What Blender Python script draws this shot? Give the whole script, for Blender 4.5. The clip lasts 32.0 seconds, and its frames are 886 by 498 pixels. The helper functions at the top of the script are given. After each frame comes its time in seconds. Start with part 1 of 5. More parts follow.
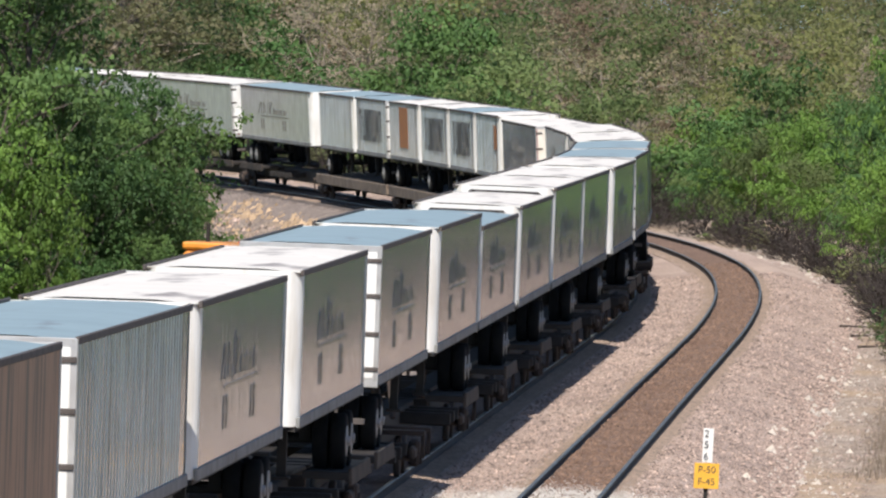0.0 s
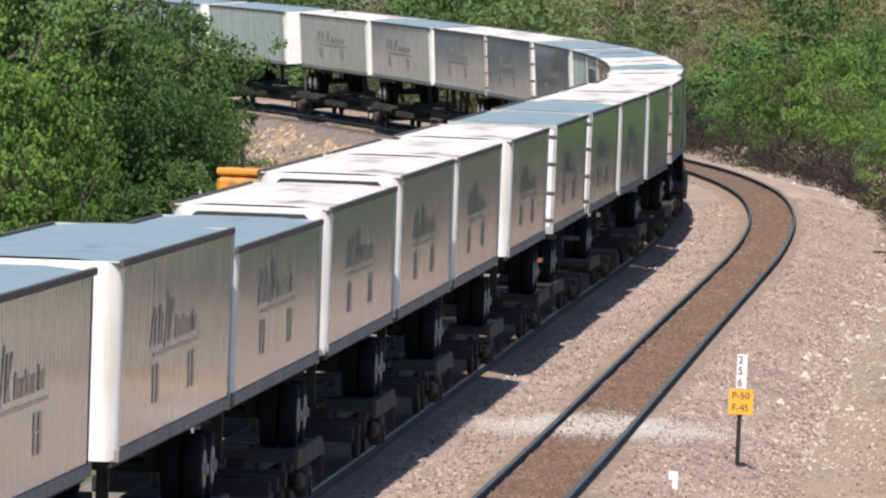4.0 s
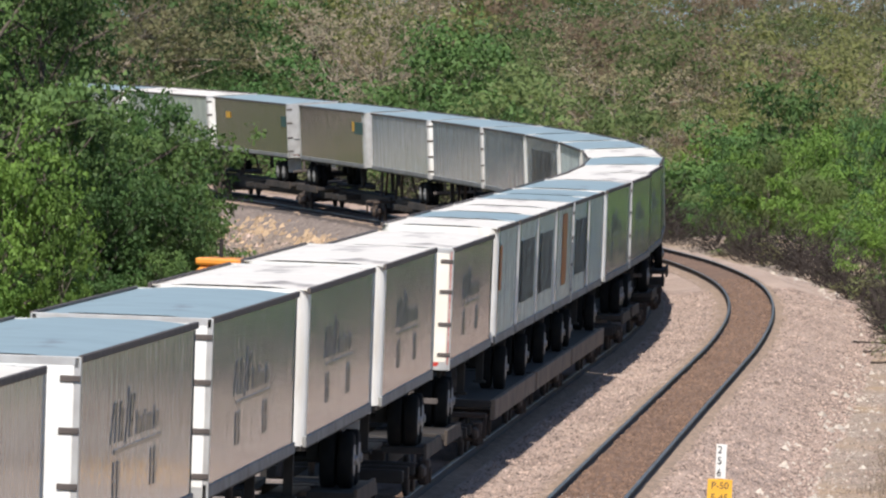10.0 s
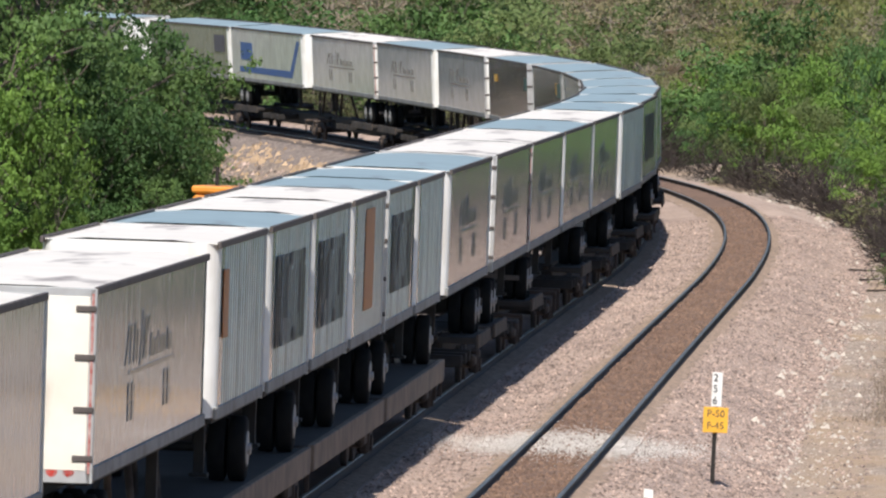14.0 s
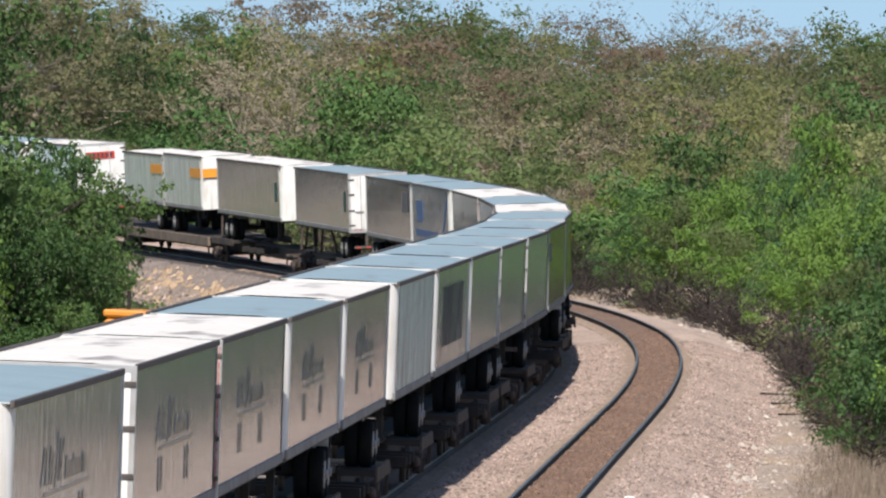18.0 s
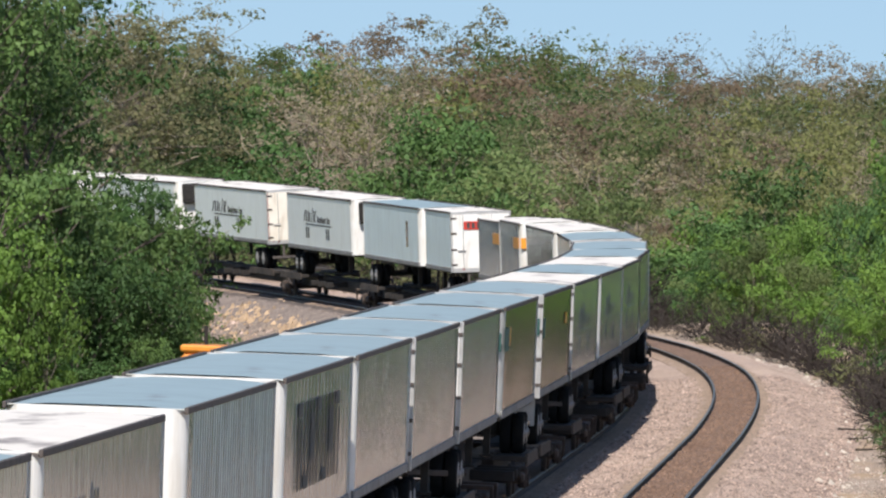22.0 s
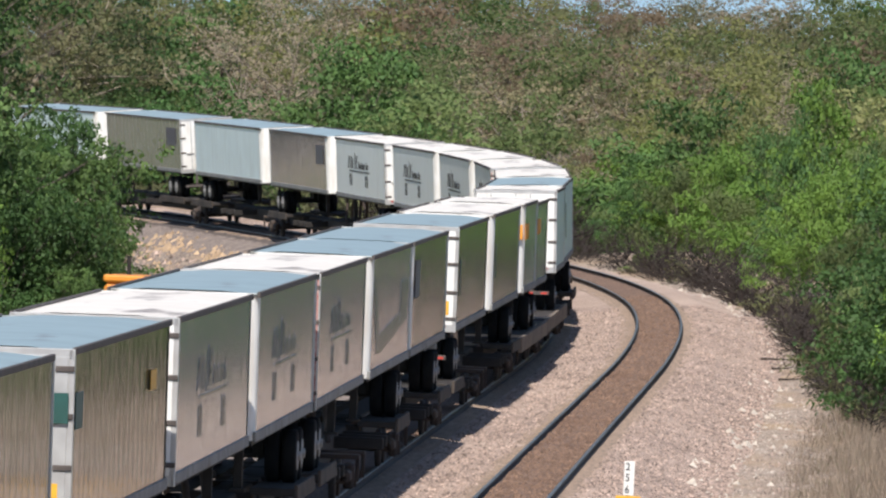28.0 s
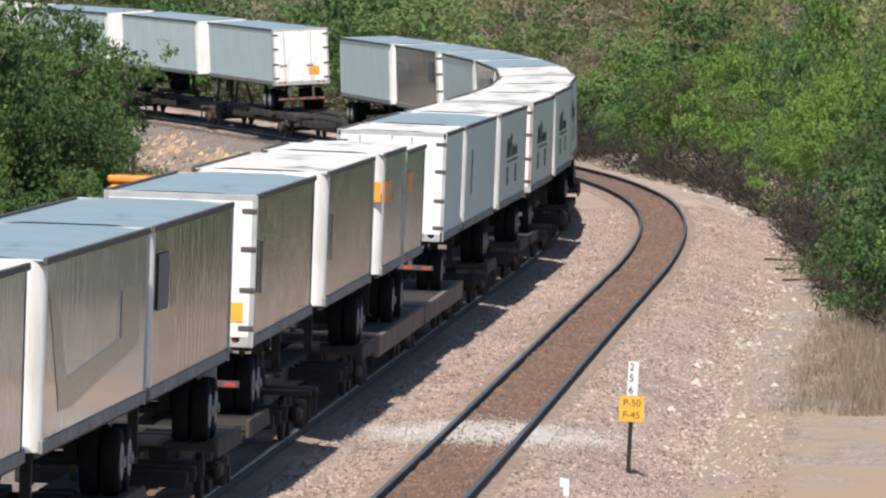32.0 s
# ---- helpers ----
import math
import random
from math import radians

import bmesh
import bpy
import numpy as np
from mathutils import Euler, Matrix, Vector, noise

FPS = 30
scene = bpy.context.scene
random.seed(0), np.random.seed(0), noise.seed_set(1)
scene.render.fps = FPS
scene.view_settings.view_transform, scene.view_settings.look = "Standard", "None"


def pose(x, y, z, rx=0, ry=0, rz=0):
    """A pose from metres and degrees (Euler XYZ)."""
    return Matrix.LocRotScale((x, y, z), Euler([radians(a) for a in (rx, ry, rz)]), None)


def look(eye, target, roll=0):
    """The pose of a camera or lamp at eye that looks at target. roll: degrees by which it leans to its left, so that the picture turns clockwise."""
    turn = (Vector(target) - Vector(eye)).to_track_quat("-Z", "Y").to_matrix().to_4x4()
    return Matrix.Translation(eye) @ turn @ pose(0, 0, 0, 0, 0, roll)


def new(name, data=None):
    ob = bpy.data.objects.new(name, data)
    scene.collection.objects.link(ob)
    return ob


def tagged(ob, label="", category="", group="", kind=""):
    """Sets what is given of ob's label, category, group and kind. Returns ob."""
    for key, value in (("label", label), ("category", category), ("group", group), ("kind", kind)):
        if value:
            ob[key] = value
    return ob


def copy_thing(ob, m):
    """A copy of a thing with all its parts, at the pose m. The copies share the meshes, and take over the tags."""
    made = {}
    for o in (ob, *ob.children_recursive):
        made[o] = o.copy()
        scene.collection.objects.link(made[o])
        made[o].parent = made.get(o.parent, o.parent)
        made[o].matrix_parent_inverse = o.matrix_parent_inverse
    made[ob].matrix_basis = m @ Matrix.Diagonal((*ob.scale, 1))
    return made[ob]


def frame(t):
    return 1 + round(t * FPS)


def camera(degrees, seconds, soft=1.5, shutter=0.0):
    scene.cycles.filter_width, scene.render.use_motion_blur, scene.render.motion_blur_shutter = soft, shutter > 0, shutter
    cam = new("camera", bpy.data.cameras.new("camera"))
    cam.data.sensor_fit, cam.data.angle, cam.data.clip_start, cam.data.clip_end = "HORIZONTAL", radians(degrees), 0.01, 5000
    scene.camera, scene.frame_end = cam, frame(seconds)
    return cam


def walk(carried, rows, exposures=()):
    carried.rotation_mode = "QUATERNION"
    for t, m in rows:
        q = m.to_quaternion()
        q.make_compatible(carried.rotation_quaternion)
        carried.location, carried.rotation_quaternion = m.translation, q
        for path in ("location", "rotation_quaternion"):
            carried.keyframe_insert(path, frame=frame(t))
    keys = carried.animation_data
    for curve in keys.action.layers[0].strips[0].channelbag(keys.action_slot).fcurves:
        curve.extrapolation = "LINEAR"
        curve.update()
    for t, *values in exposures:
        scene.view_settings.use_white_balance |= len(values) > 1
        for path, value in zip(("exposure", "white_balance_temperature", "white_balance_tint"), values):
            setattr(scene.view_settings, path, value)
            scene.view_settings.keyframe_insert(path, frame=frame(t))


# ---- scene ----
EYE = Vector((0.0, 0.0, 9.33))
ROLL = 2.242


def aim(turn, dip):
    """A pose at the fixed stand: turn degrees to the right of +y, dip degrees below the level."""
    a, b = radians(turn), radians(dip)
    way = Vector((math.sin(a) * math.cos(b), math.cos(a) * math.cos(b), -math.sin(b)))
    return look(EYE, EYE + way * 100, ROLL)


cam = camera(5.168, 32.0, soft=2.3)
walk(cam, [
    (0, aim(-0.4525, 1.4040)), (0.5, aim(-0.4484, 1.2212)), (1, aim(-0.4615, 1.3040)), (1.5, aim(-0.3240, 1.5801)), (2, aim(-0.3008, 1.6394)),
    (2.5, aim(-0.4368, 1.8415)), (4.5, aim(-0.6365, 1.8432)), (5, aim(-0.4220, 1.8427)), (5.5, aim(-0.6645, 1.5600)), (6, aim(-0.8846, 1.4553)),
    (6.5, aim(-0.8114, 1.6245)), (7, aim(-1.6694, 1.8082)), (7.5, aim(-1.1305, 1.5043)), (8, aim(-1.0711, 1.3555)), (8.5, aim(-1.0407, 1.5924)),
    (9, aim(-0.6076, 1.7281)), (9.5, aim(-0.7458, 1.7183)), (10, aim(-0.5322, 1.3145)), (10.5, aim(-0.2275, 1.4699)), (11, aim(-0.2892, 1.4338)),
    (11.5, aim(-0.3782, 1.5342)), (12, aim(-0.4024, 1.5768)), (12.5, aim(-0.4695, 1.6479)), (13, aim(-0.4250, 1.6811)), (13.5, aim(-0.4023, 1.6838)),
    (14, aim(-0.4924, 1.7331)), (14.5, aim(-0.5374, 1.7299)), (16.5, aim(-0.7574, 1.3837)), (17, aim(-0.5489, 1.3726)), (17.5, aim(0.0024, 1.0634)),
    (18, aim(-0.0061, 0.9908)), (18.5, aim(-0.0589, 0.9814)), (19, aim(-0.2147, 0.7919)), (19.5, aim(-0.2542, 0.8412)), (20, aim(-0.3196, 1.1358)),
    (20.5, aim(-0.8110, 1.1063)), (21, aim(-0.5221, 0.9840)), (21.5, aim(-0.3736, 0.9646)), (22, aim(-0.4636, 0.8034)), (22.5, aim(-0.3594, 0.8190)),
    (23, aim(-0.2401, 0.7764)), (23.5, aim(-0.2541, 0.7382)), (24, aim(-0.2122, 0.7339)), (24.5, aim(-0.1458, 0.7745)), (25, aim(-0.0626, 0.7462)),
    (25.5, aim(-0.0137, 0.8639)), (26, aim(0.0580, 1.1799)), (26.5, aim(0.1332, 1.3433)), (28.5, aim(-0.0238, 1.1666)), (29, aim(0.1741, 1.2761)),
    (29.5, aim(0.2251, 1.5956)), (30, aim(0.0144, 1.5684)), (30.5, aim(0.0129, 1.5933)), (31, aim(-0.0216, 1.6096)), (31.5, aim(-0.0786, 1.7306)),
    (32, aim(0.0000, 1.7761)),
], exposures=[(0, 0.3), (32, 0.3)])

# ---- light: spring sun behind the camera, a little to its left ----
SUN_TURN, SUN_UP = radians(187.2), radians(49)
world = bpy.data.worlds.new("world")
scene.world = world
world.use_nodes = True
wn = world.node_tree.nodes
sky = wn.new("ShaderNodeTexSky")
sky.sky_type, sky.sun_disc = "NISHITA", False
sky.sun_elevation, sky.sun_rotation = SUN_UP, SUN_TURN
sky.air_density, sky.dust_density, sky.ozone_density = 1.0, 0.4, 2.7
wn["Background"].inputs["Strength"].default_value = 0.093
spot, lift, unit = wn.new("ShaderNodeTexCoord"), wn.new("ShaderNodeVectorMath"), wn.new("ShaderNodeVectorMath")
lift.operation, unit.operation = "ADD", "NORMALIZE"
lift.inputs[1].default_value = (0, 0, 0.12)
world.node_tree.links.new(spot.outputs["Generated"], lift.inputs[0])
world.node_tree.links.new(lift.outputs[0], unit.inputs[0])
world.node_tree.links.new(unit.outputs[0], sky.inputs[0])
world.node_tree.links.new(sky.outputs[0], wn["Background"].inputs["Color"])
sun = new("sun", bpy.data.lights.new("sun", "SUN"))
sun.data.energy, sun.data.angle, sun.data.color = 5.0, radians(0.53), (1.0, 0.935, 0.865)
to_sun = Vector((math.sin(SUN_TURN) * math.cos(SUN_UP), math.cos(SUN_TURN) * math.cos(SUN_UP), math.sin(SUN_UP)))
sun.matrix_world = look(to_sun * 300, (0, 0, 0))

# ---- materials ----


def surf(name, col, col2=None, scale=3.0, rough=0.6, metal=0.0, bump=0.0, bump_scale=40.0, stretch=(1, 1, 1), stain=None, stain_scale=0.6,
         stain_stretch=(1, 1, 1), stain_at=(0.5, 0.62), spread=0.0, island=False, fine=None, bump_stretch=(1, 1, 1), gloss=0.5):
    """Two-scale procedural surface: a mottle between two colours, stains of a third, grain in the relief."""
    m = bpy.data.materials.new(name)
    m.use_nodes = True
    nt = m.node_tree
    N, link = nt.nodes, nt.links.new
    p = N["Principled BSDF"]
    p.inputs["Roughness"].default_value, p.inputs["Metallic"].default_value = rough, metal
    p.inputs["Specular IOR Level"].default_value = gloss
    tc = N.new("ShaderNodeTexCoord")
    col2 = col2 or tuple(c * 0.75 for c in col)

    def field(sc, st, detail=5.0):
        mp = N.new("ShaderNodeMapping")
        mp.inputs["Scale"].default_value = st
        link(tc.outputs["Object"], mp.inputs[0])
        nz = N.new("ShaderNodeTexNoise")
        nz.inputs["Scale"].default_value, nz.inputs["Detail"].default_value = sc, detail
        link(mp.outputs[0], nz.inputs[0])
        return nz.outputs[0]

    def ramp(value, a, b):
        r = N.new("ShaderNodeMapRange")
        r.inputs[1].default_value, r.inputs[2].default_value = a, b
        link(value, r.inputs[0])
        return r.outputs[0]

    def mix(f, a, b, kind="MIX"):
        x = N.new("ShaderNodeMix")
        x.data_type, x.blend_type = "RGBA", kind
        if isinstance(f, float):
            x.inputs[0].default_value = f
        else:
            link(f, x.inputs[0])
        for i, c in ((6, a), (7, b)):
            if isinstance(c, tuple):
                x.inputs[i].default_value = (*c, 1)
            else:
                link(c, x.inputs[i])
        return x.outputs[2]

    out = mix(ramp(field(scale, stretch), 0.35, 0.65), tuple(col), tuple(col2))
    if fine:
        out = mix(ramp(field(scale * 9, stretch, 2.0), 0.4, 0.62), out, tuple(fine))
    if stain:
        out = mix(ramp(field(stain_scale, stain_stretch), *stain_at), out, tuple(stain))
    if spread:
        src = N.new("ShaderNodeNewGeometry").outputs["Random Per Island"] if island else N.new("ShaderNodeObjectInfo").outputs["Random"]
        hsv = N.new("ShaderNodeHueSaturation")
        link(out, hsv.inputs["Color"])
        r = N.new("ShaderNodeMapRange")
        r.inputs[3].default_value, r.inputs[4].default_value = 1 - spread, 1 + spread
        link(src, r.inputs[0])
        link(r.outputs[0], hsv.inputs["Value"])
        out = hsv.outputs[0]
    link(out, p.inputs["Base Color"])
    if bump:
        b = N.new("ShaderNodeBump")
        b.inputs["Strength"].default_value, b.inputs["Distance"].default_value = bump, 0.03
        link(field(bump_scale, bump_stretch, 2.0), b.inputs["Height"])
        link(b.outputs[0], p.inputs["Normal"])
    return m


def leaf_mat(name, col, col2, thin=0.28):
    """Leaves: varied from leaf to leaf, from bough to bough and from tree to tree, partly letting light through."""
    m = surf(name, col, col2, 0.45, 0.6, spread=0.04, island=True)
    nt = m.node_tree
    p = nt.nodes["Principled BSDF"]
    p.inputs["Specular IOR Level"].default_value = 0.25
    info = nt.nodes.new("ShaderNodeObjectInfo")
    hsv = nt.nodes.new("ShaderNodeHueSaturation")
    r = nt.nodes.new("ShaderNodeMapRange")
    r.inputs[3].default_value, r.inputs[4].default_value = 0.72, 1.28
    nt.links.new(info.outputs["Random"], r.inputs[0])
    nt.links.new(r.outputs[0], hsv.inputs["Value"])
    src = p.inputs["Base Color"].links[0].from_socket
    nt.links.new(src, hsv.inputs["Color"])
    nt.links.new(hsv.outputs[0], p.inputs["Base Color"])
    tr = nt.nodes.new("ShaderNodeBsdfTranslucent")
    nt.links.new(hsv.outputs[0], tr.inputs[0])
    mx = nt.nodes.new("ShaderNodeMixShader")
    mx.inputs[0].default_value = thin
    nt.links.new(p.outputs[0], mx.inputs[1])
    nt.links.new(tr.outputs[0], mx.inputs[2])
    nt.links.new(mx.outputs[0], nt.nodes["Material Output"].inputs[0])
    return m


STREAK = (5, 5, 0.35)
M = {
    "white": surf("white_side", (0.6, 0.645, 0.655), (0.5, 0.54, 0.55), 1.2, 0.08, 0.16, 0.2, 1.3, gloss=0.65, bump_stretch=(3, 1, 0.6), stain=(0.36, 0.35, 0.335), stain_scale=1.0, stain_stretch=(9, 9, 0.3), stain_at=(0.5, 0.85)),
    "silver": surf("aluminium_side", (0.6, 0.695, 0.735), (0.52, 0.61, 0.645), 1.5, 0.07, 0.16, 0.32, 1.3, gloss=0.85, bump_stretch=(3.5, 1, 0.6), stain=(0.25, 0.24, 0.23), stain_scale=0.9, stain_stretch=(13, 13, 0.25), stain_at=(0.46, 0.74)),
    # lit copy of the white side: base raised for trailers on the far curve
    "sunlit_white": surf("sunlit_white_side", (0.86, 0.92, 0.93), (0.81, 0.87, 0.88), 1.2, 0.28, 0.0, 0.03, 1.3, gloss=0.6, bump_stretch=(5, 1, 0.35), stain=(0.5, 0.5, 0.49), stain_scale=0.8, stain_stretch=(6, 6, 0.4), stain_at=(0.55, 0.95)),
    # pale blue side with sunlight put into its base, against the duller silver
    "sunlit_blue": surf("sunlit_pale_blue_side", (0.76, 0.9, 0.95), (0.7, 0.83, 0.88), 1.0, 0.3, 0.0, 0.03, 1.3, gloss=0.6, bump_stretch=(5, 1, 0.35), stain=(0.45, 0.5, 0.52), stain_scale=0.8, stain_stretch=(6, 6, 0.4), stain_at=(0.52, 0.95)),
    "grey": surf("grey_side", (0.3, 0.305, 0.3), (0.25, 0.25, 0.245), 1.5, 0.06, 0.25, 0.32, 1.3, gloss=0.9, bump_stretch=(3.5, 1, 0.6), stain=(0.2, 0.19, 0.18), stain_scale=0.9, stain_stretch=STREAK, stain_at=(0.5, 0.8)),
    "dark": surf("olive_grey_side", (0.085, 0.092, 0.078), (0.066, 0.07, 0.06), 1.5, 0.06, 0.15, 0.32, 1.3, gloss=0.9, bump_stretch=(3.5, 1, 0.6), stain=(0.13, 0.12, 0.1), stain_scale=1.0, stain_stretch=STREAK, stain_at=(0.5, 0.8)),
    "brown": surf("brown_side", (0.4, 0.22, 0.13), (0.34, 0.18, 0.1), 1.5, 0.5, 0, 0.05, 10, stain=(0.13, 0.08, 0.055), stain_scale=0.9, stain_stretch=STREAK),
    "face": surf("white_front_paint", (0.78, 0.78, 0.76), (0.7, 0.69, 0.66), 1.4, 0.35, stain=(0.5, 0.45, 0.38), stain_scale=1.0, stain_stretch=(3, 3, 0.5), stain_at=(0.55, 0.85)),
    "cream": surf("cream_door_paint", (0.78, 0.735, 0.65), (0.7, 0.645, 0.55), 1.4, 0.4, stain=(0.4, 0.32, 0.24), stain_scale=1.0, stain_stretch=(3, 3, 0.5), stain_at=(0.55, 0.85)),
    "roof": surf("white_roof", (0.8, 0.76, 0.7), (0.72, 0.68, 0.62), 0.7, 0.5, stain=(0.25, 0.215, 0.2), stain_scale=0.5, stain_stretch=(0.7, 2.2, 1), stain_at=(0.57, 0.7)),
    "blue_roof": surf("aluminium_roof", (0.33, 0.43, 0.46), (0.28, 0.37, 0.4), 0.8, 0.45, 0.2, stain=(0.2, 0.22, 0.24), stain_scale=0.6, stain_stretch=(0.7, 2, 1), stain_at=(0.6, 0.72)),
    "rail_trim": surf("weathered_rail", (0.1, 0.082, 0.074), (0.06, 0.05, 0.046), 3, 0.7, 0),
    "trim": surf("light_trim", (0.55, 0.55, 0.54), (0.45, 0.44, 0.43), 3, 0.4, 0.4),
    "side_rail": surf("dull_grey_side_rail", (0.27, 0.27, 0.265), (0.2, 0.2, 0.195), 2, 0.75, 0.0, stain=(0.14, 0.12, 0.1), stain_scale=1.5, stain_at=(0.55, 0.75)),
    "steel": surf("dark_running_gear", (0.026, 0.023, 0.021), (0.016, 0.014, 0.013), 4, 0.8, 0.1),
    "rust": surf("brown_car_paint", (0.05, 0.034, 0.026), (0.03, 0.021, 0.018), 2.5, 0.8, 0, 0.1, 20, stain=(0.13, 0.095, 0.072), stain_scale=1.3, stain_at=(0.58, 0.78)),
    "deck": surf("worn_deck", (0.036, 0.029, 0.024), (0.022, 0.018, 0.016), 2.0, 0.8, 0, 0.1, 30),
    "sill": surf("tan_side_sill", (0.21, 0.162, 0.122), (0.13, 0.1, 0.078), 1.5, 0.85, 0, 0.1, 20),
    "kerb": surf("tan_kerb_rail", (0.075, 0.058, 0.046), (0.032, 0.026, 0.022), 1.1, 0.85, 0, 0.1, 20),
    "tyre": surf("tyre_rubber", (0.009, 0.009, 0.01), (0.014, 0.0135, 0.013), 5, 0.95, gloss=0.2),
    "rim": surf("white_rim", (0.3, 0.295, 0.29), (0.2, 0.195, 0.19), 6, 0.5, 0.2),
    "mark": surf("black_lettering", (0.035, 0.035, 0.037), (0.06, 0.06, 0.06), 5, 0.6),
    "faded": surf("faded_dark_lettering", (0.16, 0.16, 0.16), (0.29, 0.285, 0.28), 3.5, 0.2),
    "fade": surf("faded_grey_stripe", (0.3, 0.305, 0.3), (0.25, 0.25, 0.245), 3, 0.2),
    "orange": surf("orange_panel", (0.45, 0.16, 0.035), (0.36, 0.12, 0.03), 3, 0.5),
    "bright_orange": surf("bright_orange_stripe", (0.8, 0.34, 0.03), (0.72, 0.28, 0.03), 3, 0.5),
    "red": surf("red_sign", (0.55, 0.05, 0.03), (0.45, 0.04, 0.03), 4, 0.45),
    "tape": surf("worn_red_tape", (0.3, 0.05, 0.04), (0.5, 0.36, 0.33), 9, 0.6),
    "blue": surf("blue_swoosh", (0.05, 0.12, 0.34), (0.04, 0.1, 0.28), 4, 0.5),
    "purple": surf("dark_purple_panel", (0.095, 0.085, 0.11), (0.08, 0.075, 0.09), 4, 0.5),
    "green": surf("dark_green_panel", (0.02, 0.085, 0.075), (0.02, 0.07, 0.06), 4, 0.5),
    "yellow": surf("yellow_plate", (0.78, 0.42, 0.04), (0.7, 0.37, 0.04), 4, 0.5),
    "machine": surf("machine_orange", (0.72, 0.27, 0.03), (0.6, 0.22, 0.03), 2, 0.45, stain=(0.3, 0.15, 0.06), stain_scale=2),
    "rail": surf("polished_rail_head", (0.26, 0.285, 0.28), (0.15, 0.165, 0.16), 1.5, 0.5, 0.8),
    "web": surf("rusty_rail_web", (0.03, 0.024, 0.022), (0.05, 0.036, 0.03), 5, 0.8),
    # ballast with the train's shade put into its colour
    "shade_ballast": surf("shade_darkened_ballast", (0.16, 0.128, 0.11), (0.115, 0.094, 0.083), 1.3, 0.92, 0, 0.7, 13, fine=(0.075, 0.062, 0.056)),
    "ballast": surf("pink_granite_ballast", (0.44, 0.325, 0.272), (0.35, 0.258, 0.216), 1.3, 0.92, 0, 0.7, 13, fine=(0.15, 0.112, 0.095), stain=(0.5, 0.385, 0.315), stain_scale=0.16, stain_at=(0.3, 0.8)),
    "old_ballast": surf("weathered_grey_ballast", (0.33, 0.27, 0.235), (0.25, 0.2, 0.175), 1.0, 0.92, 0, 0.8, 9, fine=(0.12, 0.095, 0.08)),
    "bed": surf("brown_fouled_ballast", (0.26, 0.165, 0.115), (0.2, 0.125, 0.09), 1.1, 0.95, 0, 0.8, 13, fine=(0.105, 0.068, 0.05), stain=(0.14, 0.085, 0.06), stain_scale=0.5, stain_at=(0.5, 0.7)),
    "fringe": surf("tan_sanded_ballast", (0.42, 0.305, 0.225), (0.34, 0.245, 0.18), 0.8, 0.95, 0, 0.7, 14, fine=(0.18, 0.135, 0.105)),
    "pale": surf("pale_dusted_stone", (0.62, 0.55, 0.47), (0.47, 0.41, 0.345), 1.2, 0.95, 0, 0.7, 14, fine=(0.4, 0.36, 0.32)),
    "dirt": surf("pale_limestone_dirt", (0.46, 0.38, 0.31), (0.35, 0.275, 0.22), 0.9, 0.95, 0, 0.6, 9, fine=(0.2, 0.155, 0.125), stain=(0.35, 0.255, 0.17), stain_scale=0.3, stain_stretch=(1, 0.35, 1), stain_at=(0.46, 0.62)),
    "ground": surf("grassy_earth", (0.13, 0.14, 0.05), (0.2, 0.17, 0.09), 0.12, 0.95, 0, 0.5, 4, fine=(0.08, 0.1, 0.03)),
    "cut": surf("tan_rock_rubble", (0.33, 0.265, 0.215), (0.26, 0.205, 0.165), 0.9, 0.95, 0, 0.8, 7, fine=(0.16, 0.125, 0.1), stain=(0.36, 0.26, 0.17), stain_scale=0.35, stain_at=(0.52, 0.68)),
    "tan_rock": surf("tan_broken_rock", (0.42, 0.3, 0.19), (0.33, 0.24, 0.16), 2.0, 0.9, 0, 0.4, 9, spread=0.3, island=True),
    "dust": surf("white_stone_dust", (0.68, 0.64, 0.6), (0.58, 0.545, 0.505), 2.0, 0.95, 0, 0.4, 30),
    "stone": surf("loose_granite", (0.4, 0.3, 0.25), (0.16, 0.122, 0.105), 3, 0.9, spread=0.6, island=True),
    "bark": surf("grey_bark", (0.12, 0.1, 0.08), (0.075, 0.06, 0.05), 3, 0.9, 0, 0.4, 12),
    "twig": surf("pale_twigs", (0.3, 0.25, 0.2), (0.22, 0.18, 0.14), 2, 0.9),
    "thorn": surf("brown_thorn_twigs", (0.04, 0.03, 0.026), (0.024, 0.019, 0.017), 2, 0.9),
    "dry": surf("dry_grass", (0.25, 0.195, 0.15), (0.165, 0.135, 0.1), 2, 0.9, spread=0.35, island=True),
    "leaf_bright": leaf_mat("bright_spring_leaves", (0.16, 0.265, 0.05), (0.1, 0.185, 0.038)),
    "leaf_green": leaf_mat("green_leaves", (0.115, 0.195, 0.055), (0.07, 0.135, 0.042)),
    "leaf_left": leaf_mat("mid_green_leaves", (0.12, 0.195, 0.055), (0.075, 0.135, 0.042)),
    "leaf_brush": leaf_mat("olive_brown_brush_leaves", (0.13, 0.145, 0.06), (0.105, 0.1, 0.055)),
    "leaf_dark": leaf_mat("dark_green_leaves", (0.08, 0.155, 0.045), (0.055, 0.115, 0.036)),
    "leaf_olive": leaf_mat("olive_budding_leaves", (0.23, 0.275, 0.1), (0.27, 0.265, 0.12), 0.5),
    "leaf_tan": leaf_mat("tan_budding_leaves", (0.31, 0.265, 0.165), (0.26, 0.235, 0.13), 0.55),
    # budding far-wood colours, lightened and greyed further to hold some distance haze
    "far_olive": leaf_mat("hazed_olive_budding_leaves", (0.255, 0.275, 0.135), (0.317, 0.284, 0.168), 0.55),
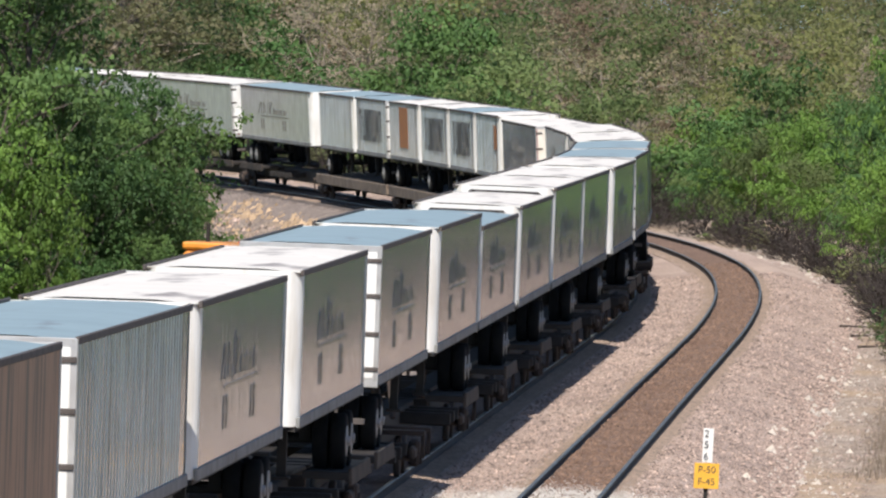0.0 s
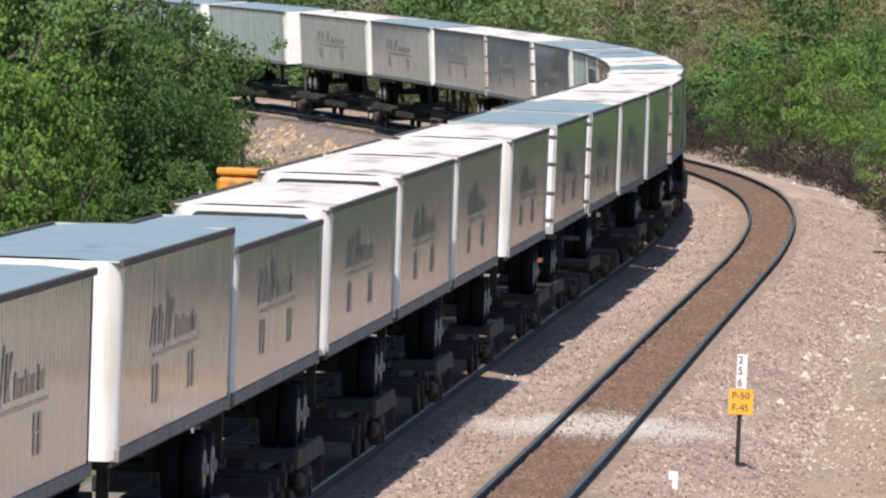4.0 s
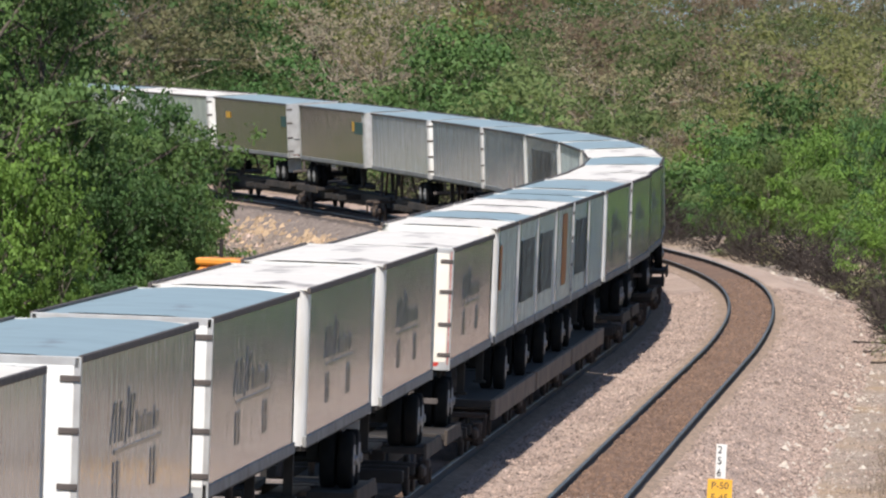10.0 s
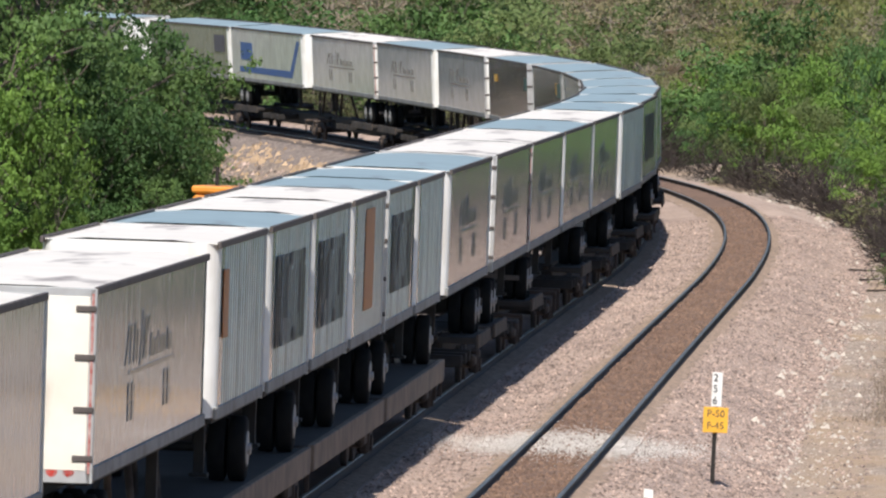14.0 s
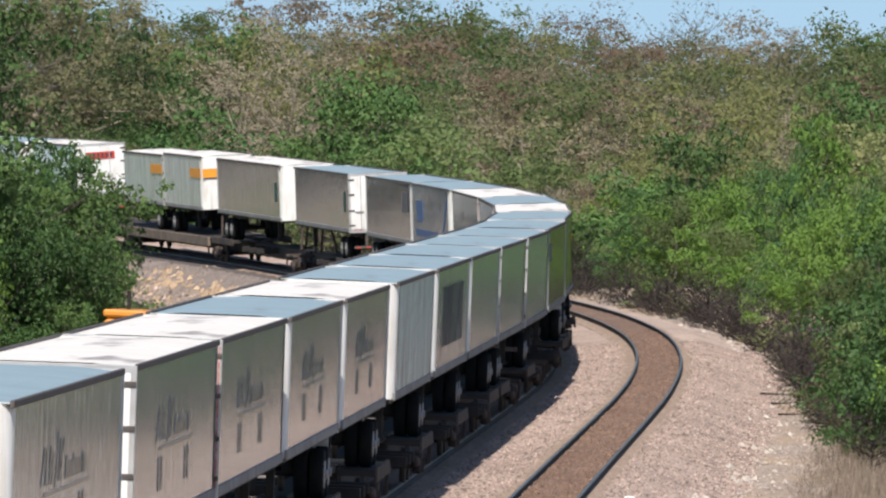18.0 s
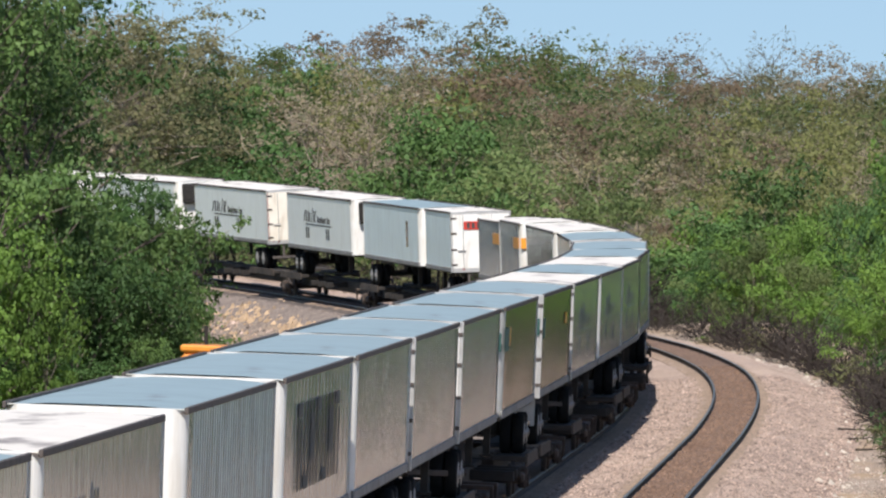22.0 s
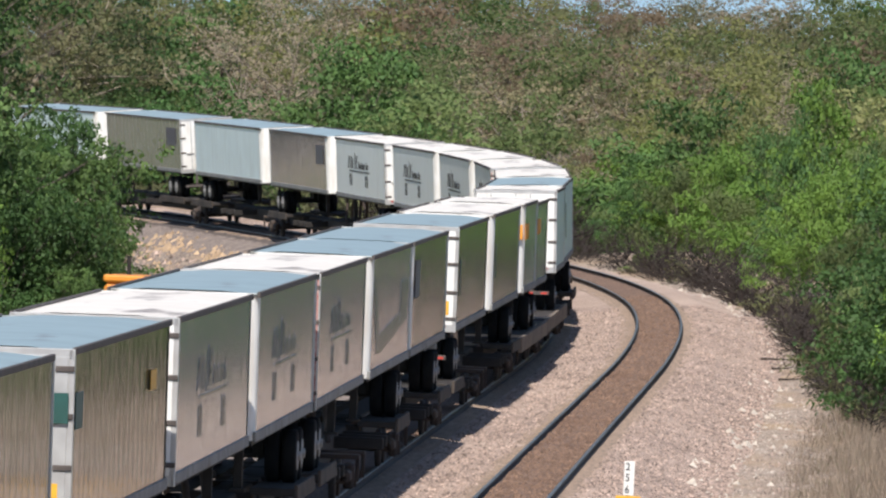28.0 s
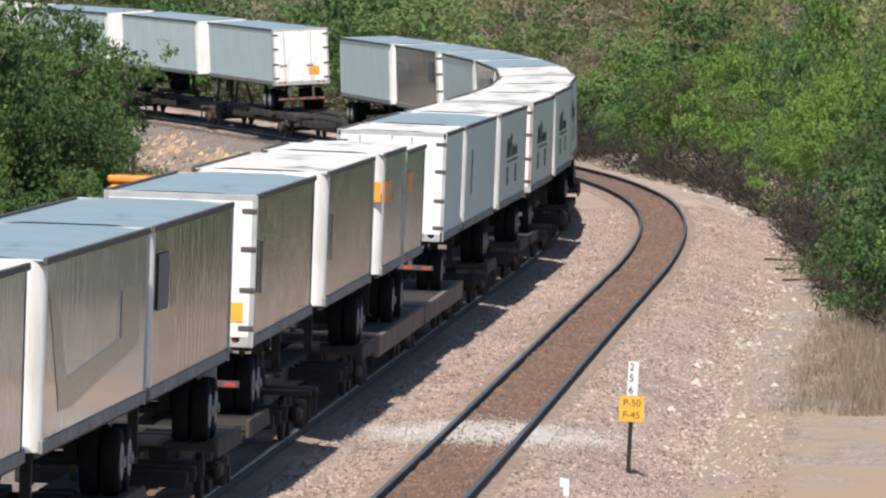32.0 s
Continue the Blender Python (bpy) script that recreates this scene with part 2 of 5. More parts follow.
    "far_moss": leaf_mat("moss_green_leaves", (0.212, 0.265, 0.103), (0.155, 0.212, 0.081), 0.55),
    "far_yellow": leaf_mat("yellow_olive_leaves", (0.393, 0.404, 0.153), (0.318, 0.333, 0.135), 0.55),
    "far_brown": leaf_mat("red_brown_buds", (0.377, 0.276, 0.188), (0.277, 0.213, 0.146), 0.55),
    "far_tan": leaf_mat("hazed_pale_tan_buds", (0.507, 0.420, 0.314), (0.394, 0.334, 0.233), 0.55),
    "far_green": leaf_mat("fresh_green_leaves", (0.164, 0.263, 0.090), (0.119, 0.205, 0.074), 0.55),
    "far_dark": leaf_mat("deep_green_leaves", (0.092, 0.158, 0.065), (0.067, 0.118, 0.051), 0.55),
}

# ---- mesh building ----


class Shape:
    """Collects vertices and faces of one mesh."""

    def __init__(self):
        self.v, self.f = [], []

    def add(self, verts, faces):
        n = len(self.v)
        self.v += [tuple(p) for p in verts]
        self.f += [tuple(n + i for i in f) for f in faces]
        return self

    def box(self, x0, x1, y0, y1, z0, z1, ch=0.0):
        """A box with chamfered edges."""
        if ch <= 0:
            vs = [(x, y, z) for x in (x0, x1) for y in (y0, y1) for z in (z0, z1)]
            return self.add(vs, [(0, 1, 3, 2), (4, 6, 7, 5), (0, 4, 5, 1), (2, 3, 7, 6), (0, 2, 6, 4), (1, 5, 7, 3)])
        lo, hi = (x0, y0, z0), (x1, y1, z1)
        vs, ix = [], {}
        for sx in (0, 1):
            for sy in (0, 1):
                for sz in (0, 1):
                    c = [(lo, hi)[s][i] for i, s in enumerate((sx, sy, sz))]
                    d = [ch if s == 0 else -ch for s in (sx, sy, sz)]
                    for k in range(3):
                        q = [c[i] + (0 if i == k else d[i]) for i in range(3)]
                        ix[sx, sy, sz, k] = len(vs)
                        vs.append(q)
        fs = []
        for k in range(3):
            a, b = [i for i in range(3) if i != k]
            for s in (0, 1):
                loop = []
                for p, q in ((0, 0), (1, 0), (1, 1), (0, 1)):
                    key = [0, 0, 0]
                    key[k], key[a], key[b] = s, p, q
                    loop.append(ix[(*key, k)])
                flip = (s == 0) != (k == 1)
                fs.append(loop[::-1] if flip else loop)
            for p in (0, 1):
                for q in (0, 1):
                    e = []
                    for s in (0, 1):
                        key = [0, 0, 0]
                        key[k], key[a], key[b] = s, p, q
                        e.append((ix[(*key, a)], ix[(*key, b)]))
                    fs.append((e[0][0], e[0][1], e[1][1], e[1][0]))
        for sx in (0, 1):
            for sy in (0, 1):
                for sz in (0, 1):
                    fs.append(tuple(ix[sx, sy, sz, k] for k in range(3)))
        return self.add(vs, fs)

    def tube(self, a, b, r, r2=None, n=10, caps=True):
        a, b = Vector(a), Vector(b)
        r2 = r if r2 is None else r2
        w = (b - a).normalized()
        u = w.orthogonal().normalized()
        t = w.cross(u)
        vs = [p + (u * math.cos(6.28318 * i / n) + t * math.sin(6.28318 * i / n)) * q for p, q in ((a, r), (b, r2)) for i in range(n)]
        fs = [(i, (i + 1) % n, n + (i + 1) % n, n + i) for i in range(n)]
        if caps:
            fs += [tuple(range(n))[::-1], tuple(range(n, 2 * n))]
        return self.add(vs, fs)

    def wheel(self, x, y, z, r, w, n=18):
        """A disc on an axle along y with rounded shoulders."""
        prof = [(-w / 2, r * 0.9), (-w * 0.38, r), (w * 0.38, r), (w / 2, r * 0.9)]
        vs = [(x + q * math.cos(6.28318 * i / n), y + p, z + q * math.sin(6.28318 * i / n)) for p, q in prof for i in range(n)]
        fs = [(k * n + i, k * n + (i + 1) % n, (k + 1) * n + (i + 1) % n, (k + 1) * n + i) for k in range(3) for i in range(n)]
        fs += [tuple(range(n))[::-1], tuple(range(3 * n, 4 * n))]
        return self.add(vs, fs)

    def mesh(self, name, material, smooth=False):
        me = bpy.data.meshes.new(name)
        me.from_pydata(self.v, [], self.f)
        bm = bmesh.new()
        bm.from_mesh(me)
        bmesh.ops.recalc_face_normals(bm, faces=bm.faces)
        bm.to_mesh(me)
        bm.free()
        me.materials.append(M[material])
        if smooth:
            me.polygons.foreach_set("use_smooth", [True] * len(me.polygons))
        return me


def part(name, me, parent, label=""):
    ob = new(name, me)
    ob.parent = parent
    if label:
        ob["label"] = label
    return ob


MESHES = {}


def cached(key, make):
    if key not in MESHES:
        MESHES[key] = make()
    return MESHES[key]


def quads(name, V, n, material, k=4):
    """A mesh of n loose faces from an array of their corners, k each."""
    me = bpy.data.meshes.new(name)
    me.vertices.add(k * n)
    me.vertices.foreach_set("co", V.astype(np.float32).ravel())
    me.loops.add(k * n)
    me.loops.foreach_set("vertex_index", np.arange(k * n, dtype=np.int32))
    me.polygons.add(n)
    me.polygons.foreach_set("loop_start", np.arange(0, k * n, k, dtype=np.int32))
    me.polygons.foreach_set("loop_total", np.full(n, k, dtype=np.int32))
    me.update(calc_edges=True)
    me.materials.append(M[material])
    return me


def sheet(name, P, material, smooth=True):
    """A grid mesh from an array (rows, columns, 3)."""
    r, c, _ = P.shape
    i = np.arange(r * c).reshape(r, c)
    F = np.stack([i[:-1, :-1], i[:-1, 1:], i[1:, 1:], i[1:, :-1]], -1).reshape(-1, 4)
    me = bpy.data.meshes.new(name)
    me.vertices.add(r * c)
    me.vertices.foreach_set("co", P.astype(np.float32).ravel())
    me.loops.add(F.size)
    me.loops.foreach_set("vertex_index", F.astype(np.int32).ravel())
    me.polygons.add(len(F))
    me.polygons.foreach_set("loop_start", np.arange(0, F.size, 4, dtype=np.int32))
    me.polygons.foreach_set("loop_total", np.full(len(F), 4, dtype=np.int32))
    me.update(calc_edges=True)
    if me.polygons[0].normal.z < 0:
        me.flip_normals()
    if smooth:
        me.polygons.foreach_set("use_smooth", [True] * len(F))
    me.materials.append(M[material])
    return me


# ---- the line: inner track centre by arc length, straight at first, then a long left-hand curve ----
S0 = -30.0
STEP = 0.5
S = np.arange(-700.0, 1400.0, STEP)
CURVE_S = [-700, -30, 60, 110, 150, 190, 220, 250, 280, 310, 340, 370, 400, 470, 520, 1400]
CURVE_K = [0, -0.28, -0.134, 0.075, 0.058, -0.15, -1.136, -1.851, -1.935, -1.688, -1.979, -2.322, -2.534, -2.748, 0, 0]
K = np.interp(S, CURVE_S, CURVE_K) * 1e-3
K[S < S0] = 0
i0 = int(np.argmin(abs(S - S0)))
TH = np.concatenate([[0], np.cumsum((K[1:] + K[:-1]) / 2 * STEP)])
TH += 0.06691 - TH[i0]
mid = (TH[1:] + TH[:-1]) / 2
CX = np.concatenate([[0], np.cumsum(np.sin(mid) * STEP)])
CY = np.concatenate([[0], np.cumsum(np.cos(mid) * STEP)])
CX += -9.449 - CX[i0]
CY += 80.0 - CY[i0]
CZ = np.interp(S, [0, 120, 200, 270, 330, 390, 470], [0, -0.193, -0.211, -0.028, 0.104, 0.423, 0.106])
CZ = np.convolve(np.pad(CZ, 30, mode="edge"), np.ones(61) / 61, "valid")
BANK = -37.5 * K
GAUGE, SPACING = 1.505, 4.27


def at(s, off=0.0, up=0.0):
    """Points by arc length, offset to the right and height above the rails, leaning with the track."""
    s = np.asarray(s, float)
    x, y, z, h, b = (np.interp(s, S, q) for q in (CX, CY, CZ, TH, BANK))
    o = off - up * b
    return np.stack([x + np.cos(h) * o, y - np.sin(h) * o, z + up + off * b], -1)


NEAR = slice(int((-120 + 700) / STEP), int((900 + 700) / STEP), 4)


def along(x, y):
    """Arc length and offset of places in the plan, by the nearest point of the line."""
    x, y = np.atleast_1d(x).astype(float), np.atleast_1d(y).astype(float)
    sx, sy, ss, sh = CX[NEAR], CY[NEAR], S[NEAR], TH[NEAR]
    out_s, out_o = np.empty(len(x)), np.empty(len(x))
    for a in range(0, len(x), 4000):
        d = (x[a:a + 4000, None] - sx) ** 2 + (y[a:a + 4000, None] - sy) ** 2
        i = d.argmin(1)
        out_s[a:a + 4000] = ss[i]
        out_o[a:a + 4000] = np.sign((x[a:a + 4000] - sx[i]) * np.cos(sh[i]) - (y[a:a + 4000] - sy[i]) * np.sin(sh[i])) * np.sqrt(d[np.arange(len(i)), i])
    return out_s, out_o


def ground_z(x, y):
    x, y = np.atleast_1d(x).astype(float), np.atleast_1d(y).astype(float)
    s, o = along(x, y)
    z = np.interp(o, [-400, -60, -27, -20, -13, -9.2, -7.5, -5.6, -4.2, -3.4, 7.8, 9.0, 12.5, 16, 40, 400], [-5, -4.4, -4.25, -3.95, -3.75, -3.4, -2.9, -1.95, -1.4, -0.95, -0.85, -0.95, -0.85, -1.3, -1.8, -2])
    z = z + np.interp(s, S[::20], CZ[::20])
    z = z + np.clip((y - 545) * 0.021, 0, 8.0) * np.clip((o - 8) / 30, 0, 1)
    wob = np.sin(x * 0.31 + y * 0.17) * 0.12 + np.sin(x * 0.11 - y * 0.23) * 0.15
    return z + wob * np.clip((abs(o - 2) - 8) / 6, 0, 1)


# ---- ground ----
gx = np.concatenate([[-3000, -1500, -700, -350, -200, -140], np.arange(-100, 90, 2.0), [100, 140, 200, 350, 700, 1500, 3000]])
gy = np.concatenate([[-2000, -800, -300, -120, -40, 0, 30], np.arange(60, 640, 2.5), [660, 690, 730, 780, 850, 950, 1100, 1400, 2000, 3000, 4500]])
GX, GY = np.meshgrid(gx, gy, indexing="ij")
GZ = ground_z(GX.ravel(), GY.ravel()).reshape(GX.shape)
tagged(new("ground", sheet("ground", np.stack([GX, GY, GZ], -1), "ground")), "grassy earth falling away from the railway embankment", "ground", kind="structure")


def strip(name, s0, s1, ds, offs, ups, material, label, rough=0.02, seed=1):
    """A strip swept along the line with an uneven surface."""
    rng = np.random.default_rng(seed)
    ss = np.arange(s0, s1 + ds, ds)
    P = np.stack([at(ss, o, u) for o, u in zip(offs, ups)], 1)
    P[..., 2] += rng.normal(0, rough, P.shape[:2])
    ob = new(name, sheet(name, P, material))
    return tagged(ob, label, "ballast", kind="structure")


def finer(offs, ups, d):
    o = np.unique(np.concatenate([np.arange(offs[0], offs[-1], d), offs]))
    return o, np.interp(o, offs, ups)


BED_O = [-5.2, -3.6, -1.9, -0.9, 0.9, 1.35, 1.9, 2.5, 3.1, 3.4, 5.1, 6.2, 7.6, 8.6]
BED_Z = [-1.35, -0.75, -0.2, -0.2, -0.2, -0.24, -0.31, -0.28, -0.2, -0.2, -0.2, -0.22, -0.72, -0.86]
# strip below the train, coloured dark to deepen the shade there
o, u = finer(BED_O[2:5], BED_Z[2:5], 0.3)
strip("ballast", -60, 520, 0.6, o, u, "shade_ballast", "ballast under the train, coloured darker for its shade", 0.01, 1)
o, u = finer(BED_O[:3], BED_Z[:3], 0.3)
strip("ballast", -60, 520, 0.6, o, u, "old_ballast", "grey weathered ballast shoulder inside the curve", 0.012, 7)
o, u = finer(BED_O[4:], BED_Z[4:], 0.3)
strip("ballast", -60, 520, 0.6, o, u, "ballast", "pinkish grey crushed granite ballast beside the empty track", 0.01, 2)
o, u = finer([8.4, 10, 12.5, 16, 22], [-0.84, -0.79, -0.68, -0.85, -1.0], 0.4)
strip("gravel_verge", -60, 330, 0.8, o, u, "dirt", "pale limestone dirt and gravel beside the track", 0.012, 3)
for c, nm in ((SPACING, "empty"), (0.0, "loaded")):
    o, u = finer([c - 0.68, c, c + 0.68], [-0.15, -0.13, -0.15], 0.17)
    strip("track_bed", -60, 520, 0.6, o, u, "bed", "brown fouled ballast between the rails", 0.012, 4)
    for a, b in ((c - 1.32, c - 0.83), (c + 0.83, c + 1.25)):
        lo_, hi_ = (-0.21, -0.165) if a < c else (-0.165, -0.21)
        o, u = finer([a, b], [lo_, hi_], 0.14)
        strip("track_fringe", -60, 520, 0.6, o, u, "fringe", "tan sanded ballast along the rail", 0.008, 5)
o, u = finer([-26, -20, -13, -9.2, -7.5, -5.6, -4.2], [-4.0, -3.55, -3.3, -2.9, -2.3, -1.35, -0.9], 0.4)
strip("rock_slope", 150, 480, 0.7, o, u, "cut", "tan broken rock on the embankment's inner slope", 0.1, 6)

# ---- rails and ties ----
RAIL = [(-0.036, 0.0), (0.036, 0.0), (0.036, -0.03), (0.01, -0.05), (0.01, -0.14), (0.07, -0.17), (-0.07, -0.17), (-0.01, -0.14), (-0.01, -0.05), (-0.036, -0.03)]


def rail(off, parent):
    ss = np.arange(-60, 520.1, 2.0)
    head = [(-0.036, -0.03), (-0.036, -0.004), (-0.028, 0.0), (0.028, 0.0), (0.036, -0.004), (0.036, -0.03)]
    part("rail", sheet("rail_head", np.stack([at(ss, off + a, b) for a, b in head], 1), "rail"), parent, "polished steel rail head")
    web = [(0.036, -0.03), (0.01, -0.05), (0.01, -0.14), (0.07, -0.17)]
    for sgn in (1, -1):
        part("rail_web", sheet("rail_web", np.stack([at(ss, off + sgn * a, b) for a, b in web], 1), "web"), parent, "rust-brown rail web")


for c, lab in ((SPACING, "empty curved railway track with ties buried in ballast"), (0.0, "railway track under the passing train")):
    tr = new("railway_track")
    tr.location = at(60, c, -0.17)
    tagged(tr, lab, "railway track", kind="structure")
    bpy.context.view_layer.update()
    for off in (c - GAUGE / 2, c + GAUGE / 2):
        rail(off, tr)
    for ch in tr.children:
        ch.location = -tr.location

# ---- the train ----
SPEED, REF = 18.878, 16.0


def travel(u, t):
    return u - SPEED * (t - REF) - 0.00055 * (t - REF) ** 2


def pose_on_line(sa, sb):
    """A stiff body resting on the line with its ends at arc lengths sa and sb: x runs towards the far end."""
    a, b = Vector(at(sa)), Vector(at(sb))
    d = b - a
    turn = math.degrees(math.atan2(d.y, d.x))
    tilt = -math.degrees(math.atan2(d.z, math.hypot(d.x, d.y)))
    lean = -math.degrees(float(np.interp((sa + sb) / 2, S, BANK)))
    m = (a + b) / 2
    return pose(m.x, m.y, m.z, lean, tilt, turn)


DECK, FLOOR, TOP, HALF = 1.2, 2.46, 5.03, 1.3
MOVING = []


def run_gear(root, L, near_sign, axles):
    """Wheels, landing legs, bumper. near_sign: +1 when the rear is at the far end (+x)."""
    r = 0.5
    rear = near_sign * L / 2
    for i in range(axles):
        x = rear - near_sign * (1.55 + 1.28 * i)
        for side in (-1, 1):
            w = part("wheel", cached(("tyre", side), lambda: Shape().wheel(0, 0, 0, r, 0.27).wheel(0, -side * 0.31, 0, r, 0.27).mesh("tyre", "tyre", True)), root, "black rubber dual tyres")
            w.location = (x, side * 1.1, DECK + r)
            part("rim", cached(("rim", side), lambda: Shape().tube((0, side * 0.1, 0), (0, side * 0.15, 0), 0.3, 0.27, 14).tube((0, side * 0.15, 0), (0, side * 0.2, 0), 0.1, 0.08, 10).mesh("rim", "rim")), w, "white painted steel rim")
        part("axle", cached("axle", lambda: Shape().tube((0, -1.0, 0), (0, 1.0, 0), 0.07).box(-0.12, 0.12, -0.6, -0.4, 0, 0.45).box(-0.12, 0.12, 0.4, 0.6, 0, 0.45).mesh("axle", "steel")), root).location = (x, 0, DECK + r)
    sub = cached(("sub", axles), lambda: Shape().box(-0.7 * axles, 0.7 * axles, -0.62, -0.5, -0.28, 0, 0.02).box(-0.7 * axles, 0.7 * axles, 0.5, 0.62, -0.28, 0, 0.02).mesh("slider_frame", "steel"))
    part("slider_frame", sub, root).location = (rear - near_sign * (1.55 + 0.64 * (axles - 1)), 0, FLOOR)
    leg = cached("leg", lambda: Shape().box(-0.08, 0.08, -0.08, 0.08, -0.95, 0, 0.01).box(-0.16, 0.16, -0.14, 0.14, -1.0, -0.94, 0.01).tube((0, 0, -0.6), (0.5, 0, -0.05), 0.035).mesh("landing_leg", "steel"))
    for side in (-1, 1):
        part("landing_leg", leg, root, "dark steel landing leg").location = (-rear + near_sign * 2.9, side * 0.85, FLOOR)
    bump = cached("bumper", lambda: Shape().box(-0.05, 0.05, -1.1, 1.1, -0.75, -0.63, 0.015).box(-0.04, 0.04, -0.6, -0.5, -0.65, 0, 0.01).box(-0.04, 0.04, 0.5, 0.6, -0.65, 0, 0.01).mesh("bumper", "rail_trim"))
    part("bumper", bump, root, "worn steel rear bumper").location = (rear - near_sign * 0.06, 0, FLOOR)
    lamp = cached("lamp", lambda: Shape().tube((-0.02, 0, 0), (0.02, 0, 0), 0.075, 0.06, 12).mesh("tail_lamp", "red"))
    for y in (-1.02, -0.8, 0.8, 1.02):
        part("tail_lamp", lamp, root, "round red tail lamp").location = (rear + near_sign * 0.03, y, FLOOR + 0.1)


def shell(L, front, ribs, TOP):
    """Body walls as one skin, corrugated where ribs gives the rib spacing; front: sign of the rounded front end along x."""
    s = Shape()
    rh = 0.014 if ribs < 0.6 else 0.003
    n, r = 6, 0.28
    pts = []
    for y0 in (-HALF, HALF):
        sg = 1 if y0 > 0 else -1
        arc = [(front * (L / 2 - r + r * math.sin(a)), y0 - sg * r + sg * r * math.cos(a)) for a in [i * math.pi / 2 / n for i in range(n + 1)]]
        wall = [(-front * L / 2, y0)]
        if ribs:
            for i in range(int((L - 1.2) / ribs)):
                x = -front * (L / 2 - 0.4 - i * ribs)
                wall += [(x, y0), (x + front * 0.03, y0 + sg * rh), (x + front * 0.1, y0 + sg * rh), (x + front * 0.13, y0)]
        pts.append(wall + arc)
    ring = pts[0] + pts[1][::-1]
    m = len(ring)
    z0, z1 = FLOOR + 0.02, TOP - 0.05
    return s.add([(x, y, z) for z in (z0, z1) for x, y in ring], [(i, (i + 1) % m, m + (i + 1) % m, m + i) for i in range(m)] + [tuple(range(m))[::-1], tuple(range(m, 2 * m))])


def logo_bars():
    """A wide company mark as plain slanted strokes, an underline and two pairs of bars below."""
    s = Shape()

    def stroke(x, z, w, h, slant=0.12, w2=None):
        w2 = w if w2 is None else w2
        s.add([(x, -0.004, z), (x + w, -0.004, z), (x + w2 + slant * h, -0.004, z + h), (x + slant * h, -0.004, z + h),
               (x, 0.004, z), (x + w, 0.004, z), (x + w2 + slant * h, 0.004, z + h), (x + slant * h, 0.004, z + h)],
              [(0, 1, 2, 3), (4, 7, 6, 5), (0, 4, 5, 1), (1, 5, 6, 2), (2, 6, 7, 3), (3, 7, 4, 0)])
    stroke(-4.0, 0.0, 0.2, 0.5, 0.9)
    stroke(-3.35, 0.0, 0.24, 0.5, 0.1)
    stroke(-2.85, 0.0, 0.22, 0.5, 0.25)
    stroke(-2.5, 0.0, 0.2, 0.4, 0.25)
    stroke(-2.0, -0.06, 0.13, 0.7, 0.55)
    stroke(-1.45, 0.0, 0.22, 0.54, 0.25)
    stroke(-1.2, 0.2, 0.16, 0.34, 1.1)
    stroke(-1.1, 0.0, 0.2, 0.24, -0.9)
    for i, (x, w) in enumerate(((-0.5, 0.22), (-0.2, 0.2), (0.1, 0.1), (0.28, 0.24), (0.6, 0.1), (0.78, 0.24), (1.1, 0.22), (1.42, 0.22), (1.95, 0.1), (2.12, 0.24), (2.44, 0.2))):
        stroke(x, 0.0, w, 0.3 if i in (0, 4, 8) else 0.22, 0.15)
    stroke(-3.45, -0.14, 6.5, 0.055, 0)
    for x in (-3.5, 1.6):
        for k in (0, 0.52):
            stroke(x + k, -0.46, 0.36, 0.22, 0.1, 0.3)
            stroke(x + k + 0.04, -0.72, 0.3, 0.24, 0.0, 0.34)
    for i in range(8):
        stroke(5.0 + i * 0.28, -1.2, 0.2, 0.09, 0)
    return s


def word_bars():
    """A big black trade name as seven plain upright blocks of strokes."""
    s = Shape()
    for i in range(7):
        x = -3.6 + i * 1.05
        s.box(x, x + 0.2, -0.004, 0.004, -0.72, 0.72)
        if i % 3 == 0:
            s.box(x + 0.26, x + 0.68, -0.004, 0.004, 0.5, 0.72).box(x + 0.52, x + 0.7, -0.004, 0.004, -0.72, 0.44)
        elif i % 3 == 1:
            s.box(x + 0.54, x + 0.74, -0.004, 0.004, -0.72, 0.72).box(x + 0.24, x + 0.5, -0.004, 0.004, -0.72, -0.5)
        else:
            s.box(x + 0.3, x + 0.46, -0.004, 0.004, -0.3, 0.5).box(x + 0.54, x + 0.74, -0.004, 0.004, -0.72, 0.72)
    return s


